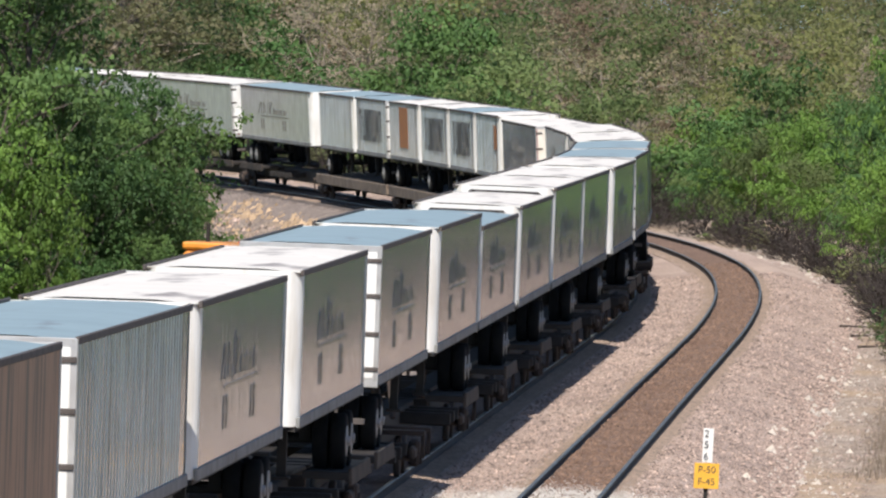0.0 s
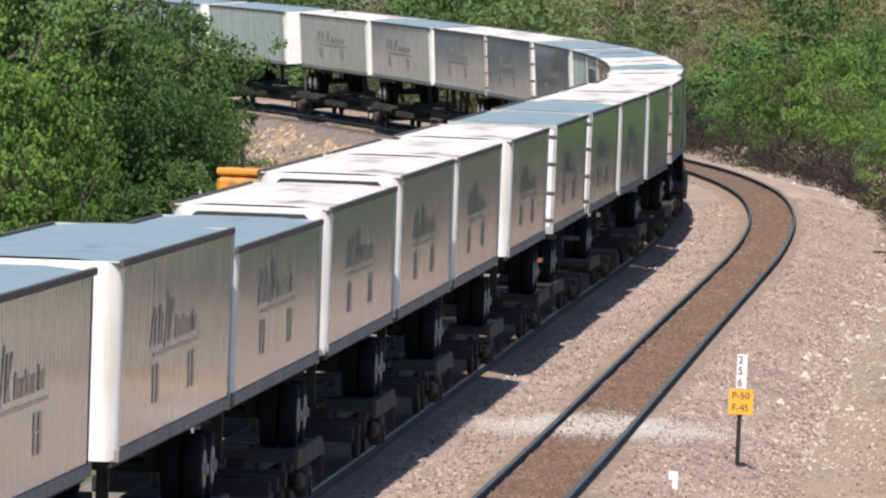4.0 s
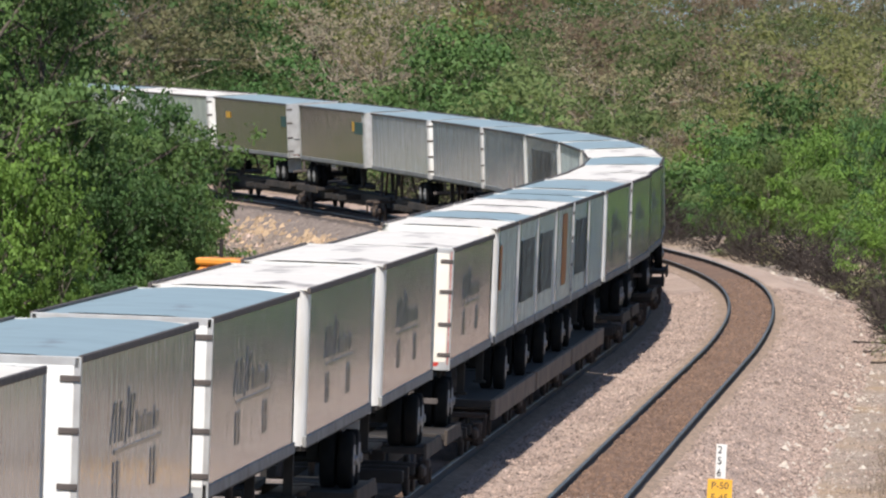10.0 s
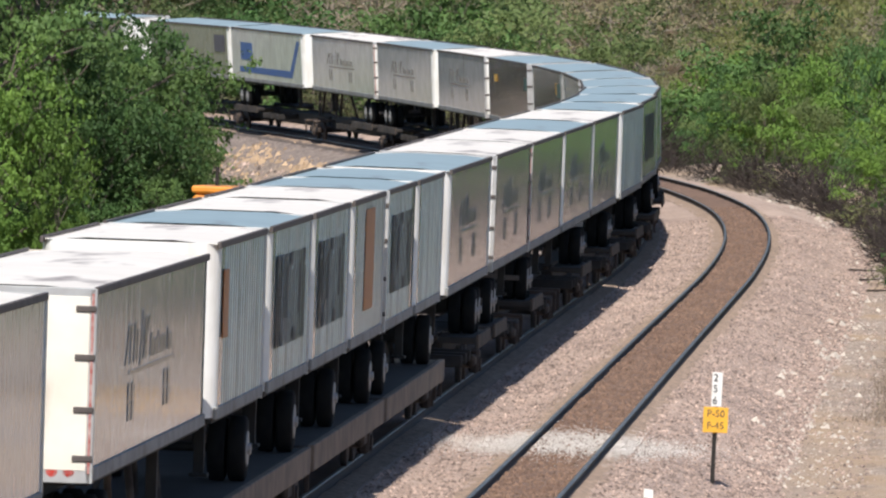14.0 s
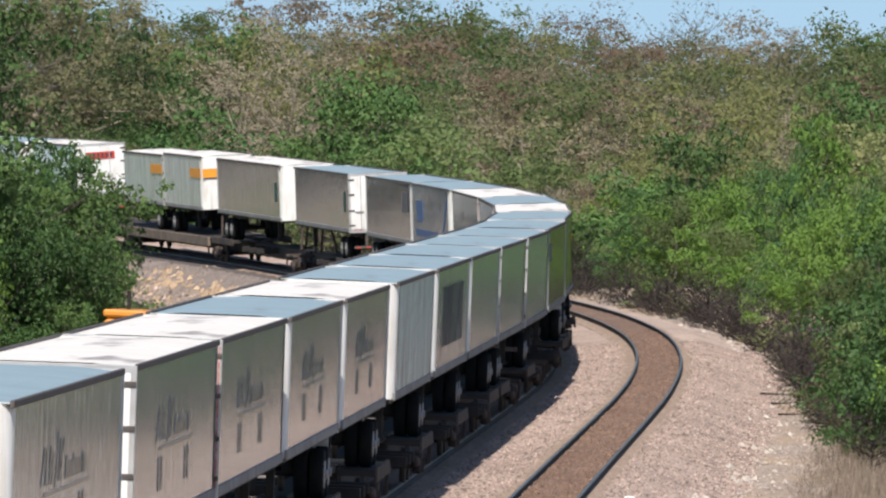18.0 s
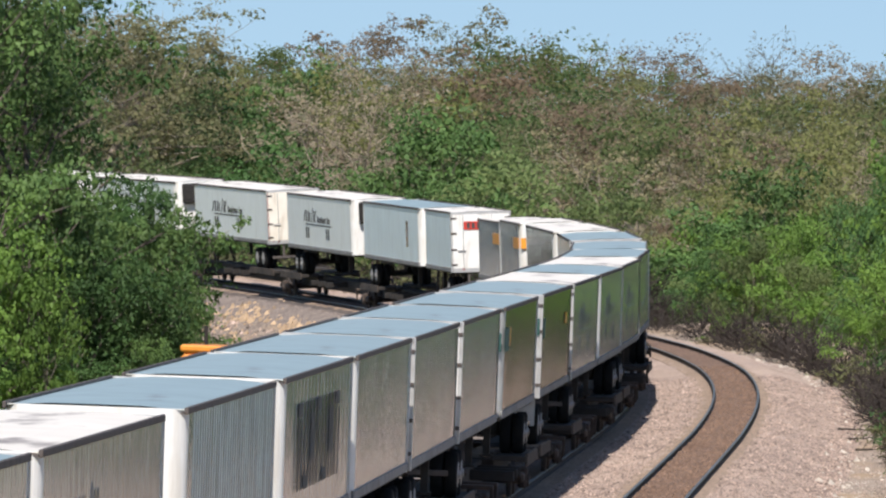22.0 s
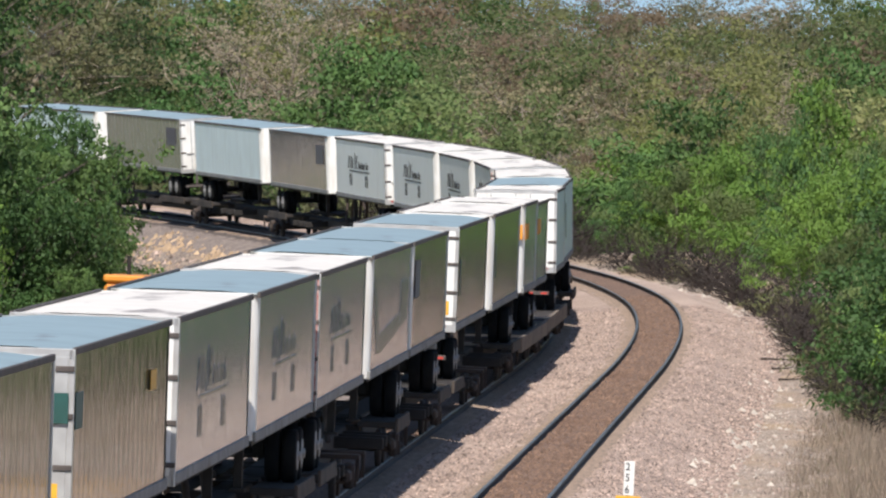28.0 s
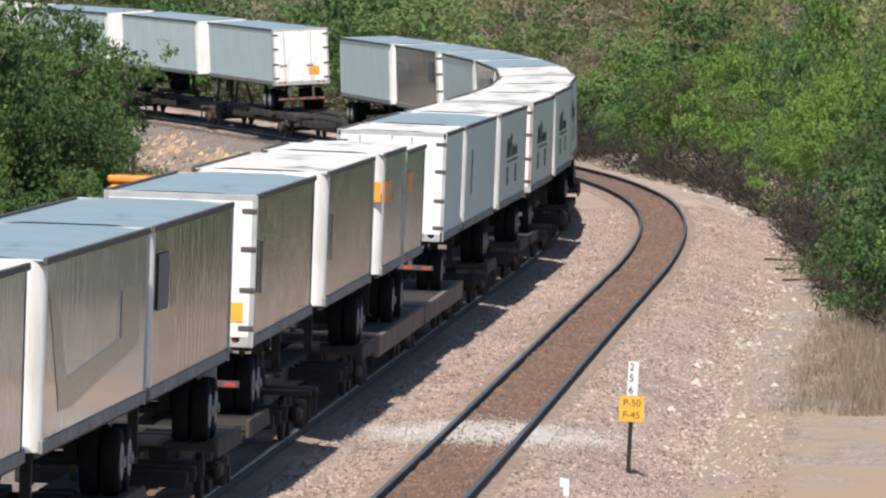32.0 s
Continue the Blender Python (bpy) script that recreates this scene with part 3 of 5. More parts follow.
# kind: side material, rib spacing, face material, what it carries, its label
KINDS = {
    "logo": ("white", 0, "face", "logo", "white dry van trailer with faded dark company mark"),
    "sunlitlogo": ("sunlit_white", 0, "face", "logo", "white van trailer with dark company mark, side brightened as sunlit"),
    "creamlogo": ("sunlit_white", 0, "cream", "logo", "white van trailer with cream doors and dark company mark, side brightened as sunlit"),
    "pale": ("sunlit_blue", 0, "face", "", "plain pale blue-white van trailer, side brightened as sunlit"),
    "shield": ("sunlit_blue", 0, "face", "shield", "pale blue-white van trailer with dark oval shield mark, side brightened as sunlit"),
    "cream": ("white", 0, "cream", "logo", "white van trailer with cream doors and faded company mark"),
    "brown": ("brown", 0, "face", "", "brown boxcar-coloured van trailer"),
    "ribbed": ("silver", 0.42, "face", "", "ribbed silver van trailer with streaked sides"),
    "word": ("silver", 0.8, "face", "word", "silver van trailer with big black trade name"),
    "plain": ("silver", 0.8, "face", "", "plain light silver van trailer with streaked sides"),
    "dark": ("dark", 0.8, "trim", "green", "dark olive-grey van trailer with green and yellow corner mark"),
    "dark2": ("dark", 0.8, "trim", "amber", "dark olive-grey van trailer with small yellow plate"),
    "swoosh": ("white", 0, "face", "swoosh", "white van trailer with faded sweeping stripe"),
    "panel": ("grey", 0.8, "face", "panel", "grey van trailer with dark square panel near one end"),
    "stain": ("grey", 0.8, "face", "oval", "weathered grey van trailer with streaked sides"),
}
PUPS = {
    "orsmall": ("silver", 0.42, "face", "orange_small", "short ribbed silver trailer with small orange panel"),
    "orpanel": ("white", 0.42, "face", "orange_big", "short white trailer with large orange panel"),
    "pupword": ("silver", 0.42, "face", "word", "short ribbed trailer with big black trade name"),
    "pup": ("silver", 0.42, "face", "", "short plain silver trailer"),
    "stripe": ("silver", 0.8, "face", "stripe", "short silver trailer with bright orange corner stripe"),
    "redsign": ("plainw", 0, "face", "redsign", "short white trailer with red sign on its doors"),
}
M["plainw"] = M["sunlit_blue"]


def plate(w, h, material):
    return cached(("plate", w, h, material), lambda: Shape().box(-w / 2, w / 2, -0.005, 0.005, -h / 2, h / 2, 0.002).mesh("panel", material))


def trailer(u0, kind, near, roof, cooler=False, TOP=TOP):
    """A road trailer riding on the train. near: which end points down the line, 'F' front or 'R' rear doors."""
    short = kind in PUPS
    L = 8.5 if short else 16.15
    side, ribs, face, sign, label = (PUPS if short else KINDS)[kind]
    fs = -1 if near == "F" else 1
    root = new("trailer")
    tagged(root, label, "trailer", "trailers on the train")
    body = part("body", cached(("shell", L, fs, ribs, side, TOP), lambda: shell(L, fs, ribs, TOP).mesh("body", side)), root, label)
    rf = "roof" if roof == "w" else "blue_roof"
    rlab = "white sheet roof with dark scuffs" if roof == "w" else "blue-grey aluminium roof"
    part("roof", cached(("roof", L, rf, TOP), lambda: Shape().add([(x, y, TOP - 0.045 + (0.05 if abs(y) < 1 else 0.0)) for x in np.linspace(-L / 2 + 0.02, L / 2 - 0.02, 9) for y in (-HALF + 0.02, -0.65, 0, 0.65, HALF - 0.02)],
         [(i * 5 + j, i * 5 + j + 1, i * 5 + j + 6, i * 5 + j + 5) for i in range(8) for j in range(4)]).mesh("roof", rf)), root, rlab)
    for sg in (-1, 1):
        a, b = sorted((sg * (HALF - 0.03), sg * (HALF + 0.03)))
        part("top_rail", cached(("top", L, sg, TOP), lambda: Shape().box(-L / 2, L / 2, a, b, TOP - 0.095, TOP + 0.005, 0.012).mesh("top_rail", "rail_trim")), root, "weathered grey top rail")
        part("bottom_rail", cached(("bottom", L, sg), lambda: Shape().box(-L / 2 + 0.1, L / 2 - 0.05, a, b, FLOOR - 0.02, FLOOR + 0.16, 0.012).mesh("bottom_rail", "side_rail")), root, "dull grey metal bottom rail")
    part("floor", cached(("floor", L), lambda: Shape().box(-L / 2 + 0.1, L / 2 - 0.1, -HALF + 0.05, HALF - 0.05, FLOOR - 0.08, FLOOR + 0.015).mesh("floor", "steel")), root)
    fx = fs * L / 2

    def cap():
        s = Shape()
        n, r = 8, 0.3
        ring = []
        for sg in (1, -1):
            q = [(fs * (L / 2 - r + (r + 0.012) * math.sin(t)), sg * (HALF - r + (r + 0.012) * math.cos(t))) for t in [i * math.pi / 2 / n for i in range(n + 1)]]
            ring += q if sg == 1 else q[::-1]
        m = len(ring)
        zs = (FLOOR, FLOOR + 0.2, TOP - 0.18, TOP - 0.02)
        s.add([(x, y, z) for z in zs for x, y in ring], [(k * m + i, k * m + i + 1, (k + 1) * m + i + 1, (k + 1) * m + i) for k in range(3) for i in range(m - 1)])
        return s.mesh("front_cap", face, False)
    part("front_cap", cached(("cap", L, fs, face, TOP), cap), root, "white rounded front corner sheet" if face == "face" else "")
    for z in (FLOOR + 1.2, TOP - 0.55):
        ph = part("marker_plate", plate(0.5, 0.28, "trim"), root)
        ph.matrix_basis = pose(fx + fs * 0.016, -0.7, z, 0, 0, 90)
    rx = -fs * L / 2
    for sg in (-1, 1):
        dr = part("door", cached(("door", face), lambda: Shape().box(-0.035, 0.035, -0.61, 0.61, -1.17, 1.17, 0.012).mesh("door", face)), root, "closed swing door with lock rod")
        dr.matrix_basis = pose(rx - fs * 0.02, sg * 0.625, (FLOOR + TOP) / 2) @ Matrix.Diagonal((1, 1, (TOP - FLOOR) / 2.57, 1))
        part("lock_rod", cached(("rod", -fs), lambda: Shape().tube((-fs * 0.06, 0.15, -1.15), (-fs * 0.06, 0.15, 1.15), 0.022, n=6).box(-0.09, 0.09, 0.05, 0.4, -0.42, -0.36).mesh("lock_rod", "trim")), dr)
        for z in (-1.0, -0.35, 0.35, 1.0):
            part("hinge", cached(("hinge", -fs, sg), lambda: Shape().box(min(0, -fs * 0.06), max(0, -fs * 0.06), -0.13, 0.13, -0.04, 0.04, 0.008).mesh("hinge", "rail_trim")), dr, "steel hinge").location = (0, sg * 0.56, z)
    part("rear_frame", cached(("frame", -fs, TOP), lambda: Shape().box(-0.05, 0.05, -HALF - 0.02, -HALF + 0.07, FLOOR - 0.05, TOP - 0.02, 0.01).box(-0.05, 0.05, HALF - 0.07, HALF + 0.02, FLOOR - 0.05, TOP - 0.02, 0.01)
         .box(-0.05, 0.05, -HALF, HALF, FLOOR - 0.05, FLOOR + 0.18, 0.01).box(-0.05, 0.05, -HALF, HALF, TOP - 0.16, TOP - 0.01, 0.01).mesh("rear_frame", "trim")), root, "light steel rear door frame").location = (rx - fs * 0.0, 0, 0)
    if cooler:
        part("cooling_unit", cached(("cool", fs), lambda: Shape().box(-0.2, 0.2, -0.95, 0.95, -0.5, 0.5, 0.08).box(-0.22, 0.22, -0.8, 0.8, -0.3, 0.2, 0.02).mesh("cooling_unit", "steel")), root, "black nose-mounted cooling unit").location = (fx + fs * 0.2, 0, TOP - 0.62)
    run_gear(root, L, -fs, 1 if short else 2)
    for sg in (-1, 1):
        y = sg * (HALF + (0.027 if ribs else 0.008))
        turn = 180 if sg > 0 else 0
        if sign in ("logo", "word"):
            ink = "mark" if sign == "word" or side == "sunlit_white" else "faded"
            me = cached((sign, ink), lambda: (logo_bars() if sign == "logo" else word_bars()).mesh("lettering", ink))
            q = part("lettering", me, root, "faded dark lettering as plain bars" if ink == "faded" else "black lettering as plain bars")
            k = 0.85 if short else 1.0
            q.matrix_basis = pose(0, y, FLOOR + (1.3 if sign == "logo" else 1.35), 0, 0, turn) @ Matrix.Diagonal((1.4 if sign == "word" and not short else k, 1, 1.0 if short else (1.0 if sign == "word" else 1.05), 1))
        marks = {"orange_small": [(-L / 2 + 1.1, 1.65, 0.9, 1.0, "orange")], "orange_big": [(0, 1.45, 2.4, 1.8, "orange")], "panel": [(-L / 2 + 1.9, 1.7, 2.0, 0.85, "purple")],
                 "stripe": [(-L / 2 + 1.3, 1.75, 2.4, 0.45, "bright_orange")], "shield": [(-L / 2 + 3.4, 1.35, 0.55, 1.15, "dark")], "oval": [(-L / 2 + 1.2, 1.3, 0.45, 0.9, "green")],
                 "green": [(-L / 2 + 1.1, 1.8, 2.0, 0.55, "green"), (-L / 2 + 2.4, 1.85, 0.5, 0.45, "yellow")], "amber": [(L / 2 - 3.2, 1.75, 1.0, 0.3, "yellow"), (-L / 2 + 0.7, 1.7, 1.1, 0.5, "green")],
                 "swoosh": [(5.2, 1.35, 3.0, 0.9, "fade") if sg < 0 else (4.7, 1.45, 2.7, 0.85, "blue")]}.get(sign, [])
        for x, z, w, h, mt in marks:
            part("side_panel", plate(w, h, mt), root, M[mt].name.replace("_", " ")).location = (x, y, FLOOR + z)
    if sign == "swoosh":
        for sg, mt in ((-1, "fade"), (1, "blue")):
            pts = [(-7.4, 2.1), (-5.6, 0.45), (-4.0, 0.42), (6.6, 0.9), (6.6, 1.2), (-4.6, 0.85), (-6.4, 2.1)] if sg < 0 else [(-7.5, 2.15), (-6.9, 2.2), (-5.2, 0.72), (6.4, 0.7), (6.4, 0.42), (-5.6, 0.38)]
            n = len(pts)
            yy = sg * (HALF + 0.006)
            me = cached(("swoosh", sg), lambda: Shape().add([(x, yy + d, FLOOR + z) for d in (-0.003, 0.003) for x, z in pts], [tuple(range(n)), tuple(range(n, 2 * n))[::-1]] + [(i, (i + 1) % n, n + (i + 1) % n, n + i) for i in range(n)]).mesh("swoosh", mt))
            part("swoosh", me, root, "sweeping faded stripe")
    if near == "F" and kind in ("ribbed", "word", "plain", "swoosh", "pupword", "orsmall", "pup"):
        me = cached("numbers", lambda: [s_ for s_ in [Shape()] if [s_.box(-0.07, 0.07, -0.004, 0.004, -0.16 * i, -0.16 * i + 0.11) for i in range(8)]][0].mesh("number_bars", "mark"))
        part("number_bars", me, root, "dark number column as plain bars").matrix_basis = pose(fx + fs * 0.02, -0.82, TOP - 0.75, 0, 0, 90)
        part("band", plate(0.5, 0.12, "red"), root, "red reflective band").matrix_basis = pose(fx + fs * 0.02, -0.75, FLOOR + 0.85, 0, 0, 90)
    if near == "R":
        if round(u0) in (195, 213, 250, 360):
            part("sticker", plate(0.3, 0.34, "yellow"), root, "yellow square sticker").matrix_basis = pose(rx - fs * 0.062, -0.98, FLOOR + 0.55, 0, 0, 90)
        if round(u0) == 647:
            part("sticker", plate(0.5, 0.4, "bright_orange"), root, "orange square sticker").matrix_basis = pose(rx - fs * 0.062, -0.6, FLOOR + 0.6, 0, 0, 90)
        if round(u0) in (427, 360, -101, 647):
            for y in (-0.95, -0.5, 0.0, 0.5, 0.95):
                part("tape", plate(0.2, 0.06, "red"), root, "red reflective tape").matrix_basis = pose(rx - fs * 0.12, y, FLOOR - 0.69, 0, 0, 90)
        if round(u0) in (-23, 88, 303, 478):
            for sg in (-1, 1):
                part("edge_tape", plate(0.035, 2.3, "tape"), root, "red reflective edge tape").matrix_basis = pose(rx - fs * 0.06, sg * (HALF - 0.03), (FLOOR + TOP) / 2, 0, 0, 90)
    if round(u0) in (-64, 250, 338, 105):
        for sg in (-1, 1):
            part("mud_flap", cached("flap", lambda: Shape().box(-0.012, 0.012, -0.32, 0.32, -0.72, 0.0, 0.006).mesh("mud_flap", "trim")), root, "pale rubber mud flap").location = (rx + fs * 0.7, sg * 0.85, FLOOR - 0.05)
    if sign == "redsign":
        part("door_sign", plate(1.5, 0.36, "red"), root, "red sign on the doors").matrix_basis = pose(rx - fs * 0.085, 0, TOP - 0.6, 0, 0, 90)
        for i in range(6):
            part("lettering", plate(0.13, 0.24, "mark"), root, "dark lettering as plain bars").matrix_basis = pose(rx - fs * 0.092, -0.55 + 0.22 * i, TOP - 0.6, 0, 0, 90)
    if sign in ("stripe", "green", "amber"):
        mt = {"stripe": "bright_orange", "green": "green", "amber": "green"}[sign]
        part("corner_band", plate(2.5 if sign == "stripe" else 0.7, 0.42, mt), root, M[mt].name.replace("_", " ")).matrix_basis = pose(-L / 2 - 0.1, 0 if sign == "stripe" else -0.9, FLOOR + 1.75, 0, 0, 90)
    MOVING.append((root, u0, u0 + L))
    return root


def platform(u0, u1, flat, empty=False, rear=1):
    """One platform of an articulated car: spine or flat deck, hitch, wheel decks and the bogie at its far end."""
    L = round((u1 - u0) * 4) / 4
    root = new("rail_car")
    tagged(root, "rust-brown flat rail car platform with steel deck" if flat else "dark steel spine car platform carrying a trailer", "rail car", "cars of the train")
    part("centre_sill", cached(("sill", L), lambda: Shape().box(-L / 2 + 0.3, L / 2 - 0.3, -0.3, 0.3, 0.5, 1.08, 0.03).mesh("centre_sill", "steel")), root)
    if flat:
        part("deck", cached(("deck", L), lambda: Shape().box(-L / 2 + 0.35, L / 2 - 0.35, -1.36, 1.36, 1.02, DECK, 0.02).mesh("deck", "deck")), root, "worn brown plank and steel deck")
        for sg in (-1, 1):
            part("side_sill", cached(("ssill", L, sg), lambda: Shape().box(-L / 2 + 0.35, L / 2 - 0.35, min(sg * 1.3, sg * 1.42), max(sg * 1.3, sg * 1.42), 0.78, DECK + 0.02, 0.015).mesh("side_sill", "sill")), root, "tan weathered side sill")
    else:
        for x in (rear * (L / 2 - 3.5),):
            part("wheel_deck", cached("wdeck", lambda: Shape().box(-2.6, 2.6, -1.4, -0.55, 1.06, DECK, 0.02).box(-2.6, 2.6, 0.55, 1.4, 1.06, DECK, 0.02).box(-2.4, -2.1, -0.6, 0.6, 0.9, 1.1, 0.02).box(2.1, 2.4, -0.6, 0.6, 0.9, 1.1, 0.02).mesh("wheel_deck", "deck")), root, "worn steel wheel deck").location = (x, 0, 0)
            for sg in (-1, 1):
                part("kerb", cached(("kerb", sg), lambda: Shape().box(-2.6, 2.2, min(sg * 1.37, sg * 1.44), max(sg * 1.37, sg * 1.44), 0.96, DECK + 0.07, 0.015).add([(2.2, sg * 1.37, 0.96), (2.9, sg * 1.37, 0.96), (2.2, sg * 1.37, DECK + 0.07), (2.2, sg * 1.44, 0.96), (2.9, sg * 1.44, 0.96), (2.2, sg * 1.44, DECK + 0.07)],
                     [(0, 1, 2), (3, 5, 4), (0, 3, 4, 1), (1, 4, 5, 2), (2, 5, 3, 0)]).mesh("kerb", "kerb")), root, "tan weathered kerb rail").location = (x, 0, 0)
        for x in (-1.6, 0.0, 1.6):
            part("cross_arm", cached("arm", lambda: Shape().box(-0.12, 0.12, -1.35, 1.35, 0.75, 1.0, 0.02).mesh("cross_arm", "steel")), root).location = (x * L / 18, 0, 0)
    if not empty:
        part("hitch", cached("hitch", lambda: Shape().box(-0.4, 0.4, -0.45, 0.45, FLOOR - 0.16, FLOOR - 0.09, 0.02).tube((-0.1, -0.3, FLOOR - 0.15), (-0.7, -0.5, 1.1), 0.06).tube((-0.1, 0.3, FLOOR - 0.15), (-0.7, 0.5, 1.1), 0.06).tube((0.1, 0, FLOOR - 0.15), (0.9, 0, 1.1), 0.06).mesh("hitch", "rust")), root, "brown trailer hitch stand").location = (-rear * (L / 2 - 2.0), 0, 0)
        part("end_step", cached("end_step", lambda: Shape().box(-0.2, 0.2, -1.3, 1.3, 0.86, 0.96, 0.015).box(-0.04, 0.04, -1.3, -1.22, 0.4, 0.9, 0.008).box(-0.04, 0.04, 1.22, 1.3, 0.4, 0.9, 0.008).mesh("end_step", "rust")), root, "brown steel end step").location = (-rear * (L / 2 - 1.0), 0, 0)
    bg = part("bogie", cached("bogie", lambda: Shape().box(-0.2, 0.2, -1.15, 1.15, 0.35, 0.62, 0.04).box(-1.15, 1.15, -1.12, -0.95, 0.36, 0.62, 0.06).box(-1.15, 1.15, 0.95, 1.12, 0.36, 0.62, 0.06).box(-0.3, 0.3, -1.16, -0.93, 0.2, 0.75, 0.06).box(-0.3, 0.3, 0.93, 1.16, 0.2, 0.75, 0.06).tube((0, -1.05, 0.4), (0, -1.2, 0.4), 0.16).tube((0, 1.05, 0.4), (0, 1.2, 0.4), 0.16).mesh("bogie", "rust")), root, "brown cast bogie frame")
    bg.location = (L / 2, 0, 0)
    for x in (-0.88, 0.88):
        part("wheelset", cached("wset", lambda: Shape().wheel(0, -0.75, 0.42, 0.42, 0.13, 20).wheel(0, 0.75, 0.42, 0.42, 0.13, 20).tube((0, -1.0, 0.42), (0, 1.0, 0.42), 0.09).mesh("wheelset", "web", True)), bg, "rusty steel wheels on an axle").location = (x, 0, 0)
    MOVING.append((root, u0, u1))
    return root


# consist: place of the near end along the train, kind, end towards the viewer, roof
TRAIN = [
    (-306.6, "brown", "F", "b"), (-288.5, "ribbed", "R", "b"), (-270.9, "logo", "F", "w"), (-251.2, "logo", "F", "w"), (-231.0, "logo", "R", "b"),
    (-211.7, "logo", "F", "b"), (-194.9, "logo", "C", "b"), (-176.9, "logo", "C", "w"), (-159.4, "logo", "C", "w"), (-141.9, "logo", "F", "w"),
    (-121.2, "logo", "F", "w"), (-101.0, "logo", "R", "b"), (-82.4, "logo", "R", "b"), (-64.0, "logo", "F", "w"), (-45.1, "logo", "F", "w"), (-23.0, "cream", "R", "w"),
    (-5.0, "orsmall", "F", "w"), (4.5, "pupword", "F", "b"), (13.7, "pupword", "F", "w"), (23.2, "orpanel", "F", "w"), (32.7, "pupword", "R", "b"), (42.0, "pup", "F", "b"),
    (53.0, "logo", "F", "b"), (71.3, "logo", "R", "w"), (88.1, "logo", "R", "w"), (105.3, "logo", "F", "b"), (122.7, "logo", "F", "w"),
    (142.4, "ribbed", "F", "b"), (160.6, "word", "F", "b"), (178.0, "plain", "F", "b"), (195.4, "plain", "R", "b"), (213.0, "plain", "R", "b"),
    (231.2, "dark", "F", "b"), (250.3, "dark2", "R", "b"), (268.0, "logo", "R", "w"), (285.7, "logo", "F", "b"), (302.9, "logo", "R", "w"),
    (321.2, "swoosh", "F", "b"), (338.0, "panel", "F", "b"), (359.8, "stain", "R", "b"), (379.8, "stain", "F", "w"), (399.8, "stripe", "F", "w"), (408.7, "stripe", "R", "w"),
    (427.1, "redsign", "R", "w"), (437.5, "shield", "F", "b"), (457.0, "sunlitlogo", "C", "w"), (478.0, "creamlogo", "R", "w"), (498.0, "sunlitlogo", "C", "w"),
    (517.3, "sunlitlogo", "F", "w"), (536.7, "sunlitlogo", "R", "w"), (555.4, "panel", "F", "b"), (574.0, "pale", "F", "b"), (593.6, "panel", "R", "b"), (612.0, "pale", "F", "b"),
    (647.4, "pale", "R", "b"), (666.4, "pale", "F", "b"), (686.0, "pale", "F", "b"), (705.0, "sunlitlogo", "F", "w"),
]

LOWER = {-194.9: 0.3, -176.9: 0.16, 53.0: 0.0, -23.0: 0.12, 408.7: 0.1}  # trailers with lower roofs, metres


def build_train():
    groups, prev = [], None
    for u0, kind, near, roof in TRAIN:
        trailer(u0, kind, "F" if near == "C" else near, roof, near == "C", TOP - LOWER.get(u0, 0.0))
        short = kind in PUPS
        end = u0 + (8.5 if short else 16.15)
        if short and groups and groups[-1][2] and groups[-1][3] == 1 and u0 - groups[-1][1] < 2:
            groups[-1][1], groups[-1][3] = end, 2
        else:
            groups.append([u0, end, short, 1, -1 if near == "R" else 1])
    groups.append([628.8, 646.6, False, 0, 1])
    groups.sort()
    for g in groups:
        if g[3] == 1 and g[2]:
            g[0] -= 9.0
    cuts = [groups[0][0] - 0.8] + [(a[1] + b[0]) / 2 for a, b in zip(groups, groups[1:])] + [groups[-1][1] + 0.8]
    for g, a, b in zip(groups, cuts, cuts[1:]):
        platform(a, b, g[2], g[3] == 0, g[4])


build_train()


# ---- trees ----


def limbs(rng, height, spread, n_limb, lean=0.05, bole=0.22):
    """Trunk and limbs as tapered segments; returns segments (a, b, ra, rb) and the twig ends."""
    segs, tips = [], []
    r0 = height * 0.018 + 0.03
    p = np.array([0.0, 0.0, -0.3])
    d = np.array([rng.normal(0, lean), rng.normal(0, lean), 1.0])
    top = height * 0.8
    steps = 6
    trunk = [p]
    for i in range(steps):
        d = d + rng.normal(0, 0.09, 3) * (1, 1, 0.2)
        d /= np.linalg.norm(d)
        trunk.append(trunk[-1] + d * top / steps)
    for i in range(steps):
        segs.append((trunk[i], trunk[i + 1], r0 * (1 - i / (steps + 1)), r0 * (1 - (i + 1) / (steps + 1))))
    tips.append(trunk[-1])
    for j in range(n_limb):
        f = bole + (0.97 - bole) * (j + rng.uniform(0, 0.8)) / n_limb
        k = min(int(f * steps), steps - 1)
        a = trunk[k] + (trunk[k + 1] - trunk[k]) * (f * steps - k)
        ang = j * 2.4 + rng.normal(0, 0.4)
        up = 0.35 + 0.6 * f + rng.normal(0, 0.15)
        L = spread * (0.6 + 0.55 * math.sin(3.0 * f)) * rng.uniform(0.75, 1.2)
        w = np.array([math.cos(ang), math.sin(ang), up])
        w /= np.linalg.norm(w)
        r = r0 * (1 - f) * 0.55 + 0.02
        q = a
        for i in range(3):
            w = w + rng.normal(0, 0.16, 3)
            w /= np.linalg.norm(w)
            e = q + w * L / 3
            segs.append((q, e, r * (1 - i / 3.4), r * (1 - (i + 1) / 3.4)))
            q = e
            for _ in range(2):
                v = w + rng.normal(0, 0.6, 3)
                v /= np.linalg.norm(v)
                e2 = q + v * L * rng.uniform(0.22, 0.42)
                segs.append((q, e2, r * 0.35, 0.008))
                tips.append(e2)
        tips.append(q)
    return segs, np.array(tips)


